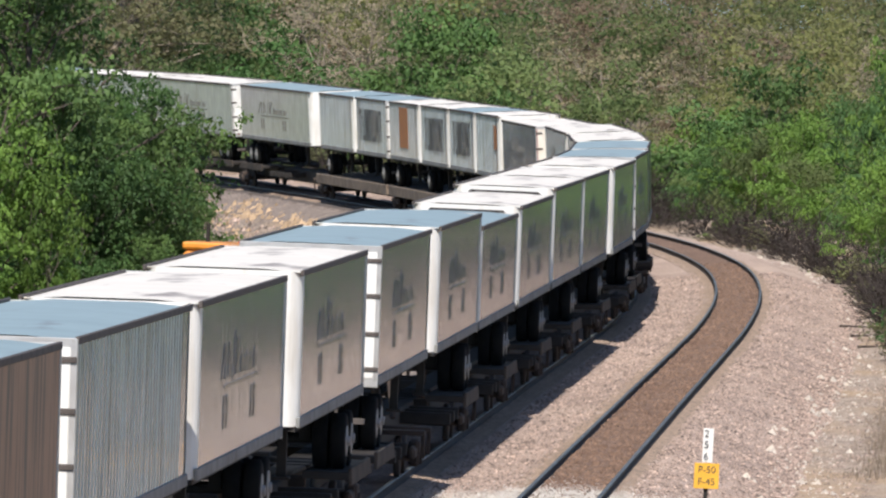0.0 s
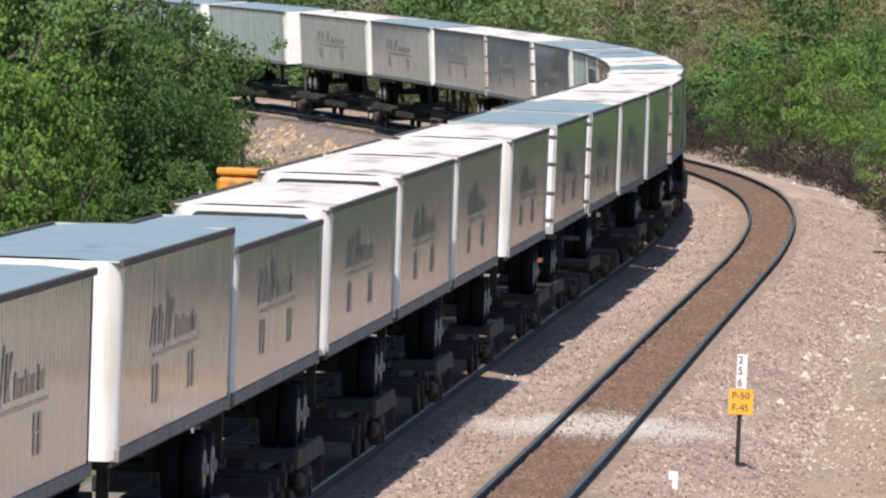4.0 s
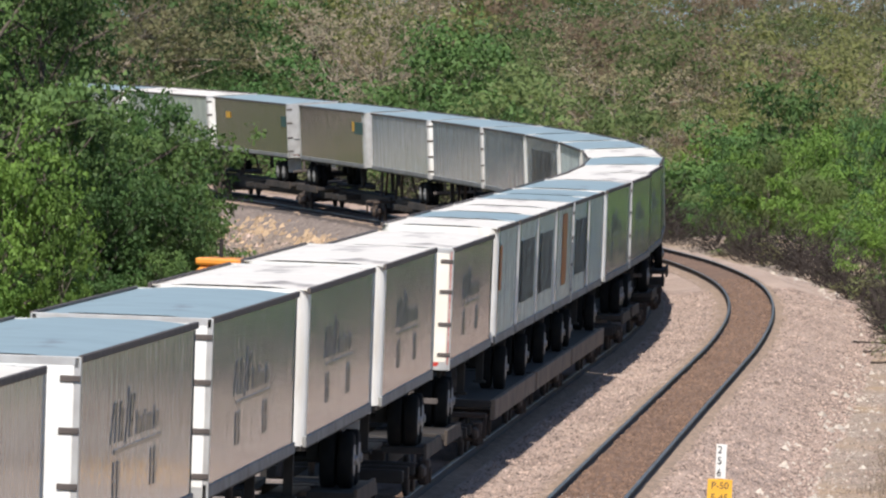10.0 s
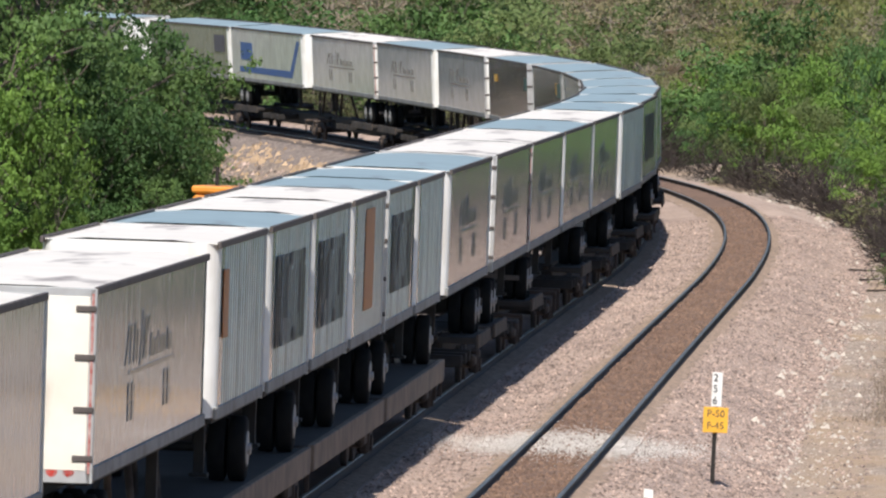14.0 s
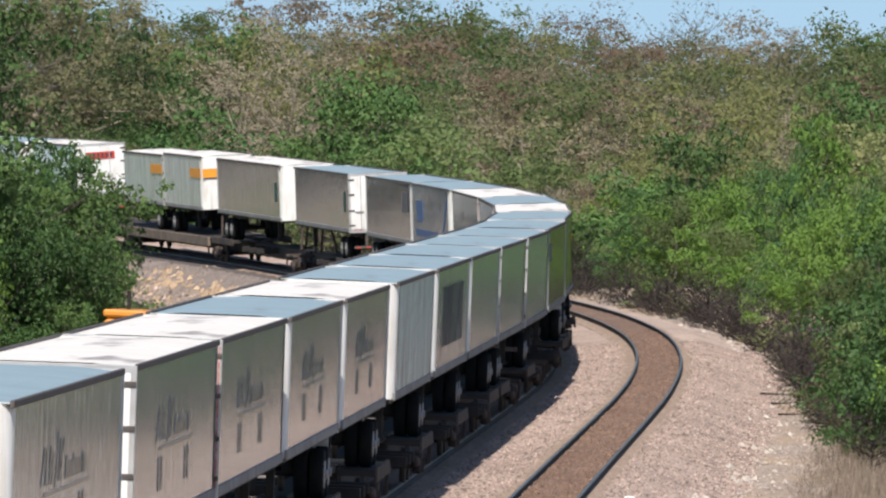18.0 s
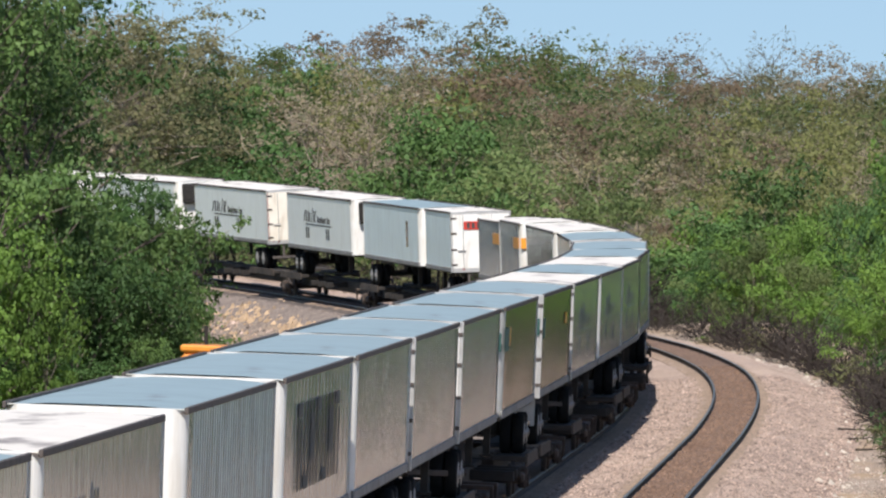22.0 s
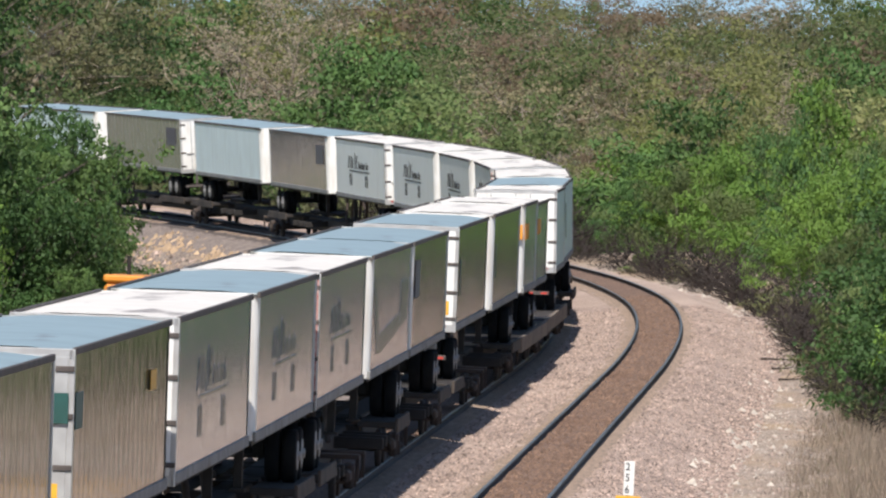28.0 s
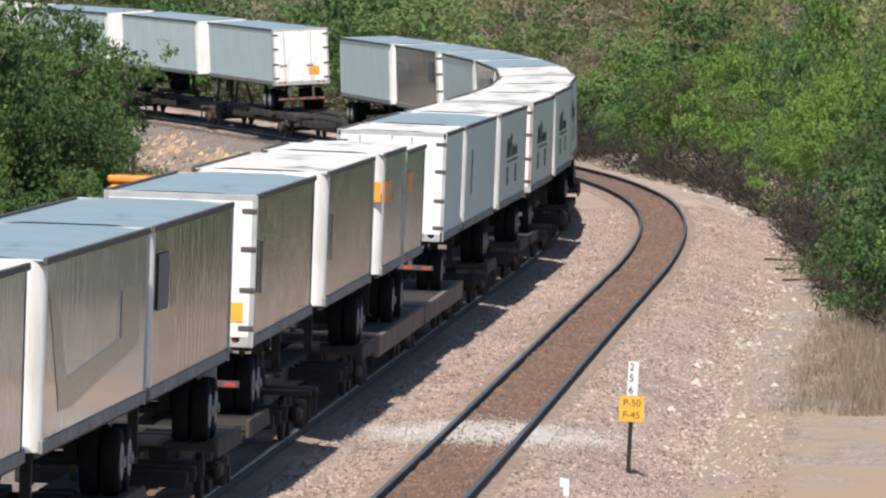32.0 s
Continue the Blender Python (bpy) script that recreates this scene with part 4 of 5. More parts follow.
def wood_mesh(segs, material, sides=5):
    s = Shape()
    for a, b, ra, rb in segs:
        s.tube(a, b, max(ra, 0.014), max(rb, 0.01), sides if ra > 0.05 else 3, False)
    me = bpy.data.meshes.new("trunk")
    me.from_pydata(s.v, [], s.f)
    me.materials.append(M[material])
    return me


def leaf_mesh(rng, tips, per, blob, size, material, floor=0.3):
    """Leaves on domed boughs round the twig ends, each bough a cluster of sprays: full above, open below."""
    def dome(n, up):
        w = rng.normal(0, 1, (n, 3))
        w /= np.linalg.norm(w, axis=1)[:, None]
        w[:, 2] = np.where(rng.random(n) < up, abs(w[:, 2]), w[:, 2] * 0.6)
        return w
    sprays = max(1, min(8, per // 8))
    big = blob * rng.uniform(0.6, 1.35, (len(tips), 1)).repeat(sprays, 0)
    C = tips.repeat(sprays, 0) + dome(len(big), 0.8) * big * rng.uniform(0.55, 1.0, (len(big), 1)) * np.array([1.15, 1.15, 0.7])
    each = max(1, per // sprays)
    C, big = C.repeat(each, 0), big.repeat(each, 0)
    n = len(C)
    way = dome(n, 0.75)
    P = C + way * big * 0.46 * rng.uniform(0.35, 1.0, (n, 1)) ** 0.6 * np.array([1.1, 1.1, 0.75])
    nrm = way + np.array([0, -0.1, 0.3]) + rng.normal(0, 0.12, (n, 3))
    sz = size * rng.uniform(0.55, 1.4, (n, 1))
    P[:, 2] = np.maximum(P[:, 2], floor * rng.uniform(0.3, 1.5, n))
    nrm /= np.linalg.norm(nrm, axis=1)[:, None] + 1e-6
    a = np.cross(nrm, rng.normal(0, 1, (n, 3)))
    a /= np.linalg.norm(a, axis=1)[:, None] + 1e-6
    b = np.cross(nrm, a)
    a, b = a * sz, b * sz * 0.8
    V = np.stack([P - a - b * 0.7, P + a * 0.2 + b, P + a - b * 0.5], 1)
    return quads("crown", V.reshape(-1, 3), n, material, 3)


TOPS = {}


def tree_meshes(seed, height, spread, n_limb, per, blob, size, leaf, bark, low, far=False, bole=0.22):
    rng = np.random.default_rng(seed)
    segs, tips = limbs(rng, height, spread, n_limb, bole=bole)
    if low:
        m = 30 if per > 50 else 14
        extra = np.stack([rng.normal(0, spread * 0.55, m), rng.normal(0, spread * 0.55, m), rng.uniform(0.3, height * 0.5, m)], 1)
        tips = np.concatenate([tips, extra])
    if far:
        tips = tips[tips[:, 2] > height * 0.5]
        if per > 6:
            segs = [q for q in segs if q[2] > 0.03]
    return wood_mesh(segs, bark, 3 if far else 5), leaf_mesh(rng, tips, per, blob, size, leaf) if per else None, tips[:, 2].max() + blob


def make_tree(name, seed, height, spread, n_limb, per, blob, size, leaf, bark, label, low=False, bole=0.22):
    root = new(name)
    wood, crown, top = tree_meshes(seed, height, spread, n_limb, per, blob, size, leaf, bark, low, bole=bole)
    part("trunk", wood, root, "grey-brown trunk and limbs")
    if crown:
        part("crown", crown, root, M[leaf].name.replace("_", " "))
    tagged(root, label, "bush" if name == "bush" else "tree")
    TOPS[root.name] = top
    return root


TEMPLATES = {
    "bright": [make_tree("tree", 11 + i, 7.0, 2.5, 7, 88, 1.0, 0.105, "leaf_bright", "bark", "leafy bright green spring tree at the wood's edge", False, 0.36) for i in range(3)],
    "edge_green": [make_tree("tree", 15 + i, 7.0, 2.5, 7, 80, 1.0, 0.105, lf, "bark", "green spring tree at the wood's edge with shaded gaps", False, 0.36) for i, lf in enumerate(("leaf_green", "leaf_dark", "far_moss"))],
    "green": [make_tree("tree", 21 + i, 8.5, 2.9, 8, 64, 1.1, 0.125, lf, "bark", "full green deciduous tree in the wood", True) for i, lf in enumerate(("far_moss", "leaf_green", "far_moss"))],
    "dark": [make_tree("tree", 31 + i, 8.5, 2.7, 8, 64, 1.1, 0.125, "leaf_dark", "bark", "dark green deciduous tree", True) for i in range(2)],
    "olive": [make_tree("tree", 41 + i, 9.0, 3.2, 10, 48, 1.0, 0.115, "leaf_olive", "twig", "olive budding spring tree with pale branches", True) for i in range(3)],
    "tan": [make_tree("tree", 51 + i, 9.5, 3.6, 15, 26, 0.8, 0.095, "leaf_tan", "twig", "thinly leaved tan budding tree with pale limbs", True) for i in range(2)],
    "oak": [make_tree("tree", 57 + i, 12.5, 5.2, 22, 32, 0.95, 0.085, "far_tan", "twig", "large spreading tan oak with pale bare limbs", False) for i in range(2)],
    "big_olive": [make_tree("tree", 63 + i, 15.0, 5.0, 22, 56, 1.1, 0.11, "far_olive", "twig", "tall full grey-olive budding tree", False) for i in range(1)],
    "bare": [make_tree("tree", 61 + i, 11.0, 3.4, 24, 4, 0.4, 0.09, "leaf_tan", "bark", "nearly bare grey tree against the sky", False) for i in range(2)],
    "left_green": [make_tree("tree", 91 + i, 11.0, 3.4, 18, 72, 0.95, 0.115, "leaf_left", "bark", "full green deciduous tree below the embankment", True) for i in range(2)],
    "left_dark": [make_tree("tree", 95 + i, 11.0, 3.4, 18, 72, 0.95, 0.115, "leaf_dark", "bark", "dark green tree with gaps in its crown", True) for i in range(2)],
    "left_tall": [make_tree("tree", 105 + i, 19.0, 4.4, 24, 72, 1.05, 0.115, lf, "bark", "tall dense green tree below the embankment", True) for i, lf in enumerate(("leaf_left", "leaf_dark"))],
    "left_bright": [make_tree("tree", 98 + i, 9.5, 3.0, 14, 72, 0.85, 0.11, "leaf_bright", "bark", "yellow-green spring tree below the embankment", True) for i in range(2)],
    "bush": [make_tree("bush", 71 + i, 3.2, 1.3, 7, 32, 0.55, 0.1, "leaf_green", "bark", "dense green bush on the slope", True) for i in range(2)],
    "brush": [make_tree("bush", 81 + i, 3.0, 1.3, 12, 16, 0.4, 0.075, "leaf_brush", "thorn", "thin brown and olive brush", True) for i in range(2)],
    "thicket": [make_tree("bush", 85 + i, 2.6, 1.5, 26, 0, 0.4, 0.07, "leaf_dark", "thorn", "dark brown leafless thorn thicket", True) for i in range(2)],
}
FAR_KINDS = {
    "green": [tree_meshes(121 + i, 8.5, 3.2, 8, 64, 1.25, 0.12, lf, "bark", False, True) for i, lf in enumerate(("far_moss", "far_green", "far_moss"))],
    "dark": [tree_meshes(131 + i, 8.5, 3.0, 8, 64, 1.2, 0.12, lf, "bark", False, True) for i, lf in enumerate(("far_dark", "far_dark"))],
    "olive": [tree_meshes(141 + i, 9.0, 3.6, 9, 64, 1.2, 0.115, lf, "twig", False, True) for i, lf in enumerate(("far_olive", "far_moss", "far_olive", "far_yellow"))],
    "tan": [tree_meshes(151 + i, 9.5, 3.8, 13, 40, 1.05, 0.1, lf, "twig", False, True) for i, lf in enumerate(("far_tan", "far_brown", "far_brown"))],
}
USED = set()
FAR = []
plant_rng = random.Random(77)


def plant(kind, x, y, scale=1.0, tall=1.0, far=False, top=None):
    """One tree at (x, y); top: the height above the datum that its crown reaches."""
    z = float(ground_z(x, y)[0]) - 0.1
    far = far and kind in FAR_KINDS
    k = plant_rng.randrange(len((FAR_KINDS if far else TEMPLATES)[kind]))
    t = None if far else TEMPLATES[kind][k]
    f = scale * plant_rng.uniform(0.9, 1.12)
    if top is not None:
        own = (FAR_KINDS[kind][k][2] if far else TOPS[t.name])
        tall = max(top - z, 1.0) / own / f
    m = pose(x, y, z, 0, 0, plant_rng.uniform(0, 360)) @ Matrix.Diagonal((f, f, f * tall, 1))
    if far:
        FAR.append((kind, k, m))
        return None
    if (kind, k) in USED:
        ob = copy_thing(t, m)
    else:
        USED.add((kind, k))
        ob = t
        ob.matrix_basis = m
    ob["group"] = "trees of the wood" if kind not in ("bush", "brush", "thicket") else "bushes by the track"
    return ob


def pick(w):
    return plant_rng.choices([a for a, _ in w], [b for _, b in w])[0]


# single trees that stand out of the wood
LANDMARKS = (("oak", -10.6, 622, 0.95, 14.0), ("oak", -13.6, 600, 0.8, 11.7), ("oak", 11.2, 556, 0.85, 11.0), ("big_olive", -23.8, 605, 1.1, 15.0), ("big_olive", -27.4, 608, 1.1, 15.6), ("oak", 2.0, 640, 0.85, 11.6),
             ("oak", 21.0, 620, 0.8, 11.0), ("dark", -19.2, 640, 1.1, 13.4), ("dark", -21.7, 643, 1.1, 12.8), ("green", -16.4, 650, 1.1, 13.4), ("green", 1.0, 474, 0.95, 8.1), ("green", 3.4, 470, 0.85, 7.6))
for kind, x, y, sc, top in LANDMARKS + (("bare", 5.1, 850, 1.0, 16.1), ("bare", 7.0, 856, 0.9, 15.8), ("bare", 20.9, 850, 1.05, 17.0), ("bare", 18.6, 846, 0.8, 15.4), ("bare", -2.0, 845, 0.75, 14.6),
                                        ("bare", 14.1, 850, 0.95, 15.8), ("green", 33.0, 700, 1.0, 11.5), ("green", 30.5, 705, 0.9, 11.0), ("green", -4.9, 505, 0.85, 6.6), ("green", -2.8, 507, 0.9, 6.9),
                                        ("green", -7.0, 506, 0.8, 6.1), ("dark", -15.2, 529, 0.9, 5.9), ("green", -17.5, 531, 0.9, 6.4)):
    plant(kind, x, y, sc, top=top)

for x, y, top in ((-27.5, 655, 16.2), (-30.5, 650, 17.2), (-33.5, 655, 17.5)):
    plant("bare", x, y, 1.3, top=top)
plant("big_olive", -31.5, 615, 1.1, top=16.5)

# wood behind the far side of the curve, rising away from the track, in drifts of one kind
d = 446.0
while d < 880:
    half_l, half_r = 0.079 * d, 0.056 * d
    gap = 5.4 + (d - 450) * 0.008
    x = -half_l + plant_rng.uniform(0, gap)
    while x < half_r:
        px, py = x + plant_rng.uniform(-1.2, 1.2), d + plant_rng.uniform(-3, 3)
        s_, o_ = along(px, py)
        if o_[0] > 10.8:
            drift = noise.noise(Vector((px * 0.1, py * 0.022, 3.7)))
            top = None
            if px / py < -0.029 and o_[0] < 60:
                kind, sc = pick([("green", 5), ("dark", 5), ("olive", 2)]), 0.95
                top = 7.0 + 2.9 * min(1.0, (o_[0] - 10) / 22) + plant_rng.uniform(-0.8, 0.8)
            elif o_[0] < 22:
                kind = pick([("green", 5), ("bush", 4), ("dark", 2), ("brush", 2)])
                sc = 1.15 if kind in ("bush", "brush") else 0.6
            elif drift > 0.2:
                kind, sc = pick([("green", 5), ("dark", 2 if px < -4 else 0), ("olive", 4)]), 0.95
            elif drift > -0.2:
                kind, sc = pick([("olive", 7), ("green", 1.5), ("tan", 3), ("dark", 0.4)]), 0.97
            else:
                kind, sc = pick([("tan", 5), ("olive", 4), ("green", 1)]), 1.0
            if o_[0] < 60 and top is None:
                sc *= 0.88
            if any(py < oy and abs(px / py * oy - ox) < 3.2 for _, ox, oy, _, _ in LANDMARKS):
                sc *= 0.66
                top = None
            if py > 700:
                sc *= 0.98 + 0.3 * noise.noise(Vector((px * 0.12, py * 0.03, 8.1)))
            plant(kind, px, py, sc * plant_rng.uniform(0.85, 1.3), far=py > 520, top=top)
        x += gap * plant_rng.uniform(0.8, 1.25)
    d += 11.0 + (d - 450) * 0.03


def right_top(s):
    """Height of the trees along the outer side of the curve."""
    return float(np.interp(s, [120, 200, 250, 282, 311, 323, 336, 352], [6.0, 7.8, 8.3, 8.0, 6.8, 6.0, 5.1, 4.4]))


def wood_edge(s):
    """Offset of the wood's edge on the outer side."""
    return float(np.interp(s, [120, 165, 182, 202, 250, 286, 315, 337, 366], [13.5, 10.8, 10.0, 9.3, 8.6, 8.7, 9.2, 9.8, 11.5]))


# right-hand trees along the outer side of the curve
for s in np.arange(204, 356, 4.4):
    for row in range(3):
        o = wood_edge(s) + (0.5, 2.9, 6.4)[row]
        q = at(s + plant_rng.uniform(-2, 2), o + plant_rng.uniform(-0.3, 0.9), 0)
        if row == 0:
            kind = pick([("bright", 0.5), ("brush", 1.0), ("thicket", 7)])
            plant(kind, q[0], q[1], {"bright": 0.42, "thicket": 0.95}.get(kind, 0.75))
        else:
            kind = pick([("bright", 5), ("edge_green", 3.5)] if row == 1 else [("bright", 4), ("edge_green", 4), ("green", 2)])
            plant(kind, q[0], q[1], (0.66 if row == 1 else 0.8) * plant_rng.uniform(0.8, 1.2), top=right_top(s) * (0.68 if row == 1 else 1.0) + plant_rng.uniform(-1.2, 0.6))
for s in np.arange(150, 205, 4.5):
    for row in range(2):
        q = at(s + plant_rng.uniform(-2, 2), wood_edge(s) + (1.4, 5.0)[row] + plant_rng.uniform(-0.3, 1.0), 0)
        kind = pick([("edge_green", 4), ("dark", 2), ("bright", 1), ("brush", 4)])
        plant(kind, q[0], q[1], 0.6 if kind != "brush" else 1.1, top=None if kind == "brush" else right_top(s) * (0.6 if row == 0 else 1.0) + plant_rng.uniform(-0.8, 0.4))
for s in np.arange(210, 352, 1.8):
    q = at(s, wood_edge(s) + plant_rng.uniform(-0.1, 1.4), 0)
    plant(pick([("thicket", 5), ("brush", 1)]), q[0], q[1], 0.62 * plant_rng.uniform(0.7, 1.3))
for s in np.arange(158, 208, 3.4):
    q = at(s, wood_edge(s) + 0.3 + plant_rng.uniform(-0.2, 0.6), 0)
    plant(pick([("thicket", 3), ("brush", 4), ("bush", 0.6)]), q[0], q[1], 0.6)

# trees inside the curve, tall to the left and lower towards the rock slope
for row, y in enumerate((342.0, 354.0, 368.0)):
    x = -13.7
    while x > -29:
        top = float(np.interp(-x, [11, 13, 14.6, 16.2, 17.2, 18.4, 30], [5.0, 6.0, 7.4, 10.0, 15.5, 18.0, 18.0])) - (1.6, 0.6, 0.0)[row]
        kind = pick([("left_green", 5), ("left_dark", 3.5)])
        if top > 10.5:
            kind = "left_tall"
        wide = 0.62 if x > -15 else (0.8 if x > -17.5 else 1.05)
        plant(kind, x * y / 330.0 + plant_rng.uniform(-0.3, 0.3), y + plant_rng.uniform(-4, 4), wide, top=top + plant_rng.uniform(-0.5, 0.5))
        x -= 1.8 if x > -16 else 3.4
for x, y, wide, top in ((-11.35, 352, 0.55, 3.9), (-12.4, 358, 0.55, 5.0), (-11.5, 346, 0.55, 2.6), (-13.1, 343, 0.6, 2.6), (-14.6, 339, 0.7, 2.2), (-12.4, 339, 0.55, 0.9), (-16.8, 336, 0.8, 1.9), (-13.8, 360, 0.6, 5.6), (-12.0, 349, 0.5, 3.2), (-12.9, 350, 0.55, 3.6), (-11.7, 341, 0.45, 1.4), (-14.2, 347, 0.6, 3.8), (-15.8, 343, 0.7, 3.2)):
    plant("left_dark" if x < -13.5 else "left_green", x - 0.85, y, wide * 0.92, top=top + 0.4)


for x, y, wide, top in ((-17.4, 331, 0.7, 6.0), (-19.6, 332, 0.75, 6.8), (-15.9, 330, 0.5, 3.4), (-18.4, 329, 0.6, 3.6)):
    plant("left_bright", x, y, wide, top=top)

# low brush along the outer foot of the far curve
for s in np.arange(330, 500, 2.0):
    q = at(s, 8.6 + plant_rng.uniform(0, 2.6), 0)
    plant(pick([("bush", 1), ("brush", 4), ("thicket", 5)]), q[0], q[1], 1.15 * plant_rng.uniform(0.8, 1.25))


def join_far():
    """The far wood, tree by tree, as one object."""
    V, loops, sizes, mats, slots = [], [], [], [], []
    base = 0
    for kind, k, m in FAR:
        for me in FAR_KINDS[kind][k][:2]:
            n = len(me.vertices)
            co = np.empty(3 * n, np.float32)
            me.vertices.foreach_get("co", co)
            A = np.array(m)
            V.append(co.reshape(-1, 3) @ A[:3, :3].T + A[:3, 3])
            idx = np.empty(len(me.loops), np.int32)
            me.loops.foreach_get("vertex_index", idx)
            num = np.empty(len(me.polygons), np.int32)
            me.polygons.foreach_get("loop_total", num)
            loops.append(idx + base)
            sizes.append(num)
            mt = me.materials[0]
            if mt not in slots:
                slots.append(mt)
            mats.append(np.full(len(num), slots.index(mt), np.int32))
            base += n
    V, loops, sizes, mats = (np.concatenate(q) for q in (V, loops, sizes, mats))
    me = bpy.data.meshes.new("far_wood")
    me.vertices.add(len(V))
    me.vertices.foreach_set("co", V.ravel())
    me.loops.add(len(loops))
    me.loops.foreach_set("vertex_index", loops)
    me.polygons.add(len(sizes))
    me.polygons.foreach_set("loop_start", (np.cumsum(sizes) - sizes).astype(np.int32))
    me.polygons.foreach_set("loop_total", sizes)
    for mt in slots:
        me.materials.append(mt)
    me.polygons.foreach_set("material_index", mats)
    me.update(calc_edges=True)
    tagged(new("far_wood", me), "distant budding spring wood on rising ground", "wood", kind="stuff")


join_far()
for kind in TEMPLATES:
    for k, ob in enumerate(TEMPLATES[kind]):
        if (kind, k) not in USED:
            ob.matrix_basis = pose(-44 - 6 * k, 430, float(ground_z(-44 - 6 * k, 430)[0]))

# ---- milepost ----


def words(text, size, material, name="lettering"):
    cu = bpy.data.curves.new(name, "FONT")
    cu.body, cu.size, cu.extrude, cu.align_x, cu.align_y = text, size, 0.003, "CENTER", "CENTER"
    tmp = bpy.data.objects.new(name, cu)
    scene.collection.objects.link(tmp)
    me = bpy.data.meshes.new_from_object(tmp.evaluated_get(bpy.context.evaluated_depsgraph_get()))
    bpy.data.objects.remove(tmp)
    me.materials.clear()
    me.materials.append(M[material])
    return me


q = at(79, 7.2, 0)
post = new("milepost")
post.matrix_basis = pose(q[0], q[1], float(q[2]) - 0.5, 0, 0.6, 4)
tagged(post, "railway milepost with white number blade above yellow speed plate", "sign")
part("post", Shape().box(-0.04, 0.04, -0.02, 0.0, -0.4, 2.05, 0.004).box(-0.04, -0.03, -0.05, 0.0, -0.4, 2.05).box(0.03, 0.04, -0.05, 0.0, -0.4, 2.05).mesh("post", "steel"), post, "dark steel channel post")
part("number_blade", Shape().box(-0.1, 0.1, -0.075, -0.055, 1.42, 2.08, 0.006).mesh("number_blade", "face"), post, "white blade with vertical numerals")
part("speed_plate", Shape().box(-0.24, 0.24, -0.08, -0.055, 0.92, 1.41, 0.006).mesh("speed_plate", "yellow"), post, "yellow plate with black speed limits")
for text, x, z, size in (("2", -0.03, 1.97, 0.2), ("5", -0.03, 1.76, 0.2), ("6", -0.03, 1.53, 0.2), ("P-50", 0, 1.28, 0.19), ("F-45", 0, 1.05, 0.19)):
    part("lettering", words(text, size, "mark"), post, "black lettering").matrix_basis = pose(x, -0.084, z, 90)

# ---- loose stone, weeds and the machine below the slope ----


def scatter(name, n, place, size, material, label, category, seed, flat=0.6, kind="stuff"):
    """Many small angular stones as one object."""
    rng = np.random.default_rng(seed)
    P = place(rng, n)
    n = len(P)
    base = np.array([[1, 0, 0], [-0.5, 0.87, 0], [-0.5, -0.87, 0], [0.1, 0.1, 1]])
    V = base[None] * (1 + rng.normal(0, 0.25, (n, 4, 3)))
    V *= (size * rng.uniform(0.5, 1.5, (n, 1, 1)))
    V[..., 2] = V[..., 2] * flat - 0.25 * size * (base[None, :, 2] == 0)
    t = rng.uniform(0, 6.28, n)
    c, s = np.cos(t)[:, None], np.sin(t)[:, None]
    X = V[..., 0] * c - V[..., 1] * s
    Y = V[..., 0] * s + V[..., 1] * c
    V = np.stack([X, Y, V[..., 2]], -1) + P[:, None]
    F = np.array([[0, 1, 3], [1, 2, 3], [2, 0, 3]])
    F = (F[None] + 4 * np.arange(n)[:, None, None]).reshape(-1, 3)
    me = bpy.data.meshes.new(name)
    me.from_pydata(V.reshape(-1, 3).tolist(), [], F.tolist())
    me.materials.append(M[material])
    tagged(new(name, me), label, category, kind=kind)


def bed_height(o):
    return np.interp(o, [-5.2, -3.6, -1.9, -0.9, 0.9, 1.35, 1.9, 2.5, 3.1, 5.3, 6.2, 7.6, 8.6, 10, 12.5, 14], [-1.35, -0.75, -0.2, -0.2, -0.2, -0.24, -0.31, -0.28, -0.2, -0.2, -0.22, -0.72, -0.85, -0.8, -0.86, -1.2])


def on_bed(s0, s1, spans):
    def place(rng, n):
        s = s0 + (s1 - s0) * rng.random(n) ** 1.3
        k = rng.integers(0, len(spans), n)
        lo, hi = np.array([a for a, _ in spans])[k], np.array([b for _, b in spans])[k]
        o = rng.uniform(lo, hi)
        x, y, z, h, b = (np.interp(s, S, q) for q in (CX, CY, CZ, TH, BANK))
        return np.stack([x + np.cos(h) * o, y - np.sin(h) * o, z + np.where(abs(o - SPACING) < 0.7, -0.135, bed_height(o)) + o * b + 0.01], -1)
    return place


scatter("loose_ballast", 56000, on_bed(40, 250, [(1.3, 3.1), (5.35, 8.4), (5.35, 8.4), (7.5, 10.4)]), 0.037, "stone", "loose pinkish granite ballast stones", "stones", 3)
scatter("pale_rubble", 1500, on_bed(84, 300, [(7.6, 9.0), (8.2, 9.8), (8.6, 11.2)]), 0.05, "pale", "pale limestone rubble at the verge's edge", "stones", 5)


def on_slope(rng, n):
    s, o = rng.uniform(268, 430, n), -4.4 - 12 * rng.random(n) ** 1.5
    return np.array([at(a, b, np.interp(b, [-20, -13, -9.2, -7.5, -5.6, -4.2], [-4.0, -3.35, -2.9, -2.3, -1.35, -0.9])) for a, b in zip(s, o)])


scatter("limestone_block", 70, on_bed(105, 290, [(7.3, 8.6), (8.0, 9.4)]), 0.14, "pale", "white limestone lumps at the ballast edge", "stones", 15)
scatter("slope_rubble", 5200, on_slope, 0.13, "stone", "broken granite on the slope", "stones", 7, 0.8)
scatter("bed_stones", 9000, on_bed(40, 260, [(SPACING - 0.66, SPACING + 0.66)]), 0.045, "bed", "brown stones between the rails", "stones", 8)


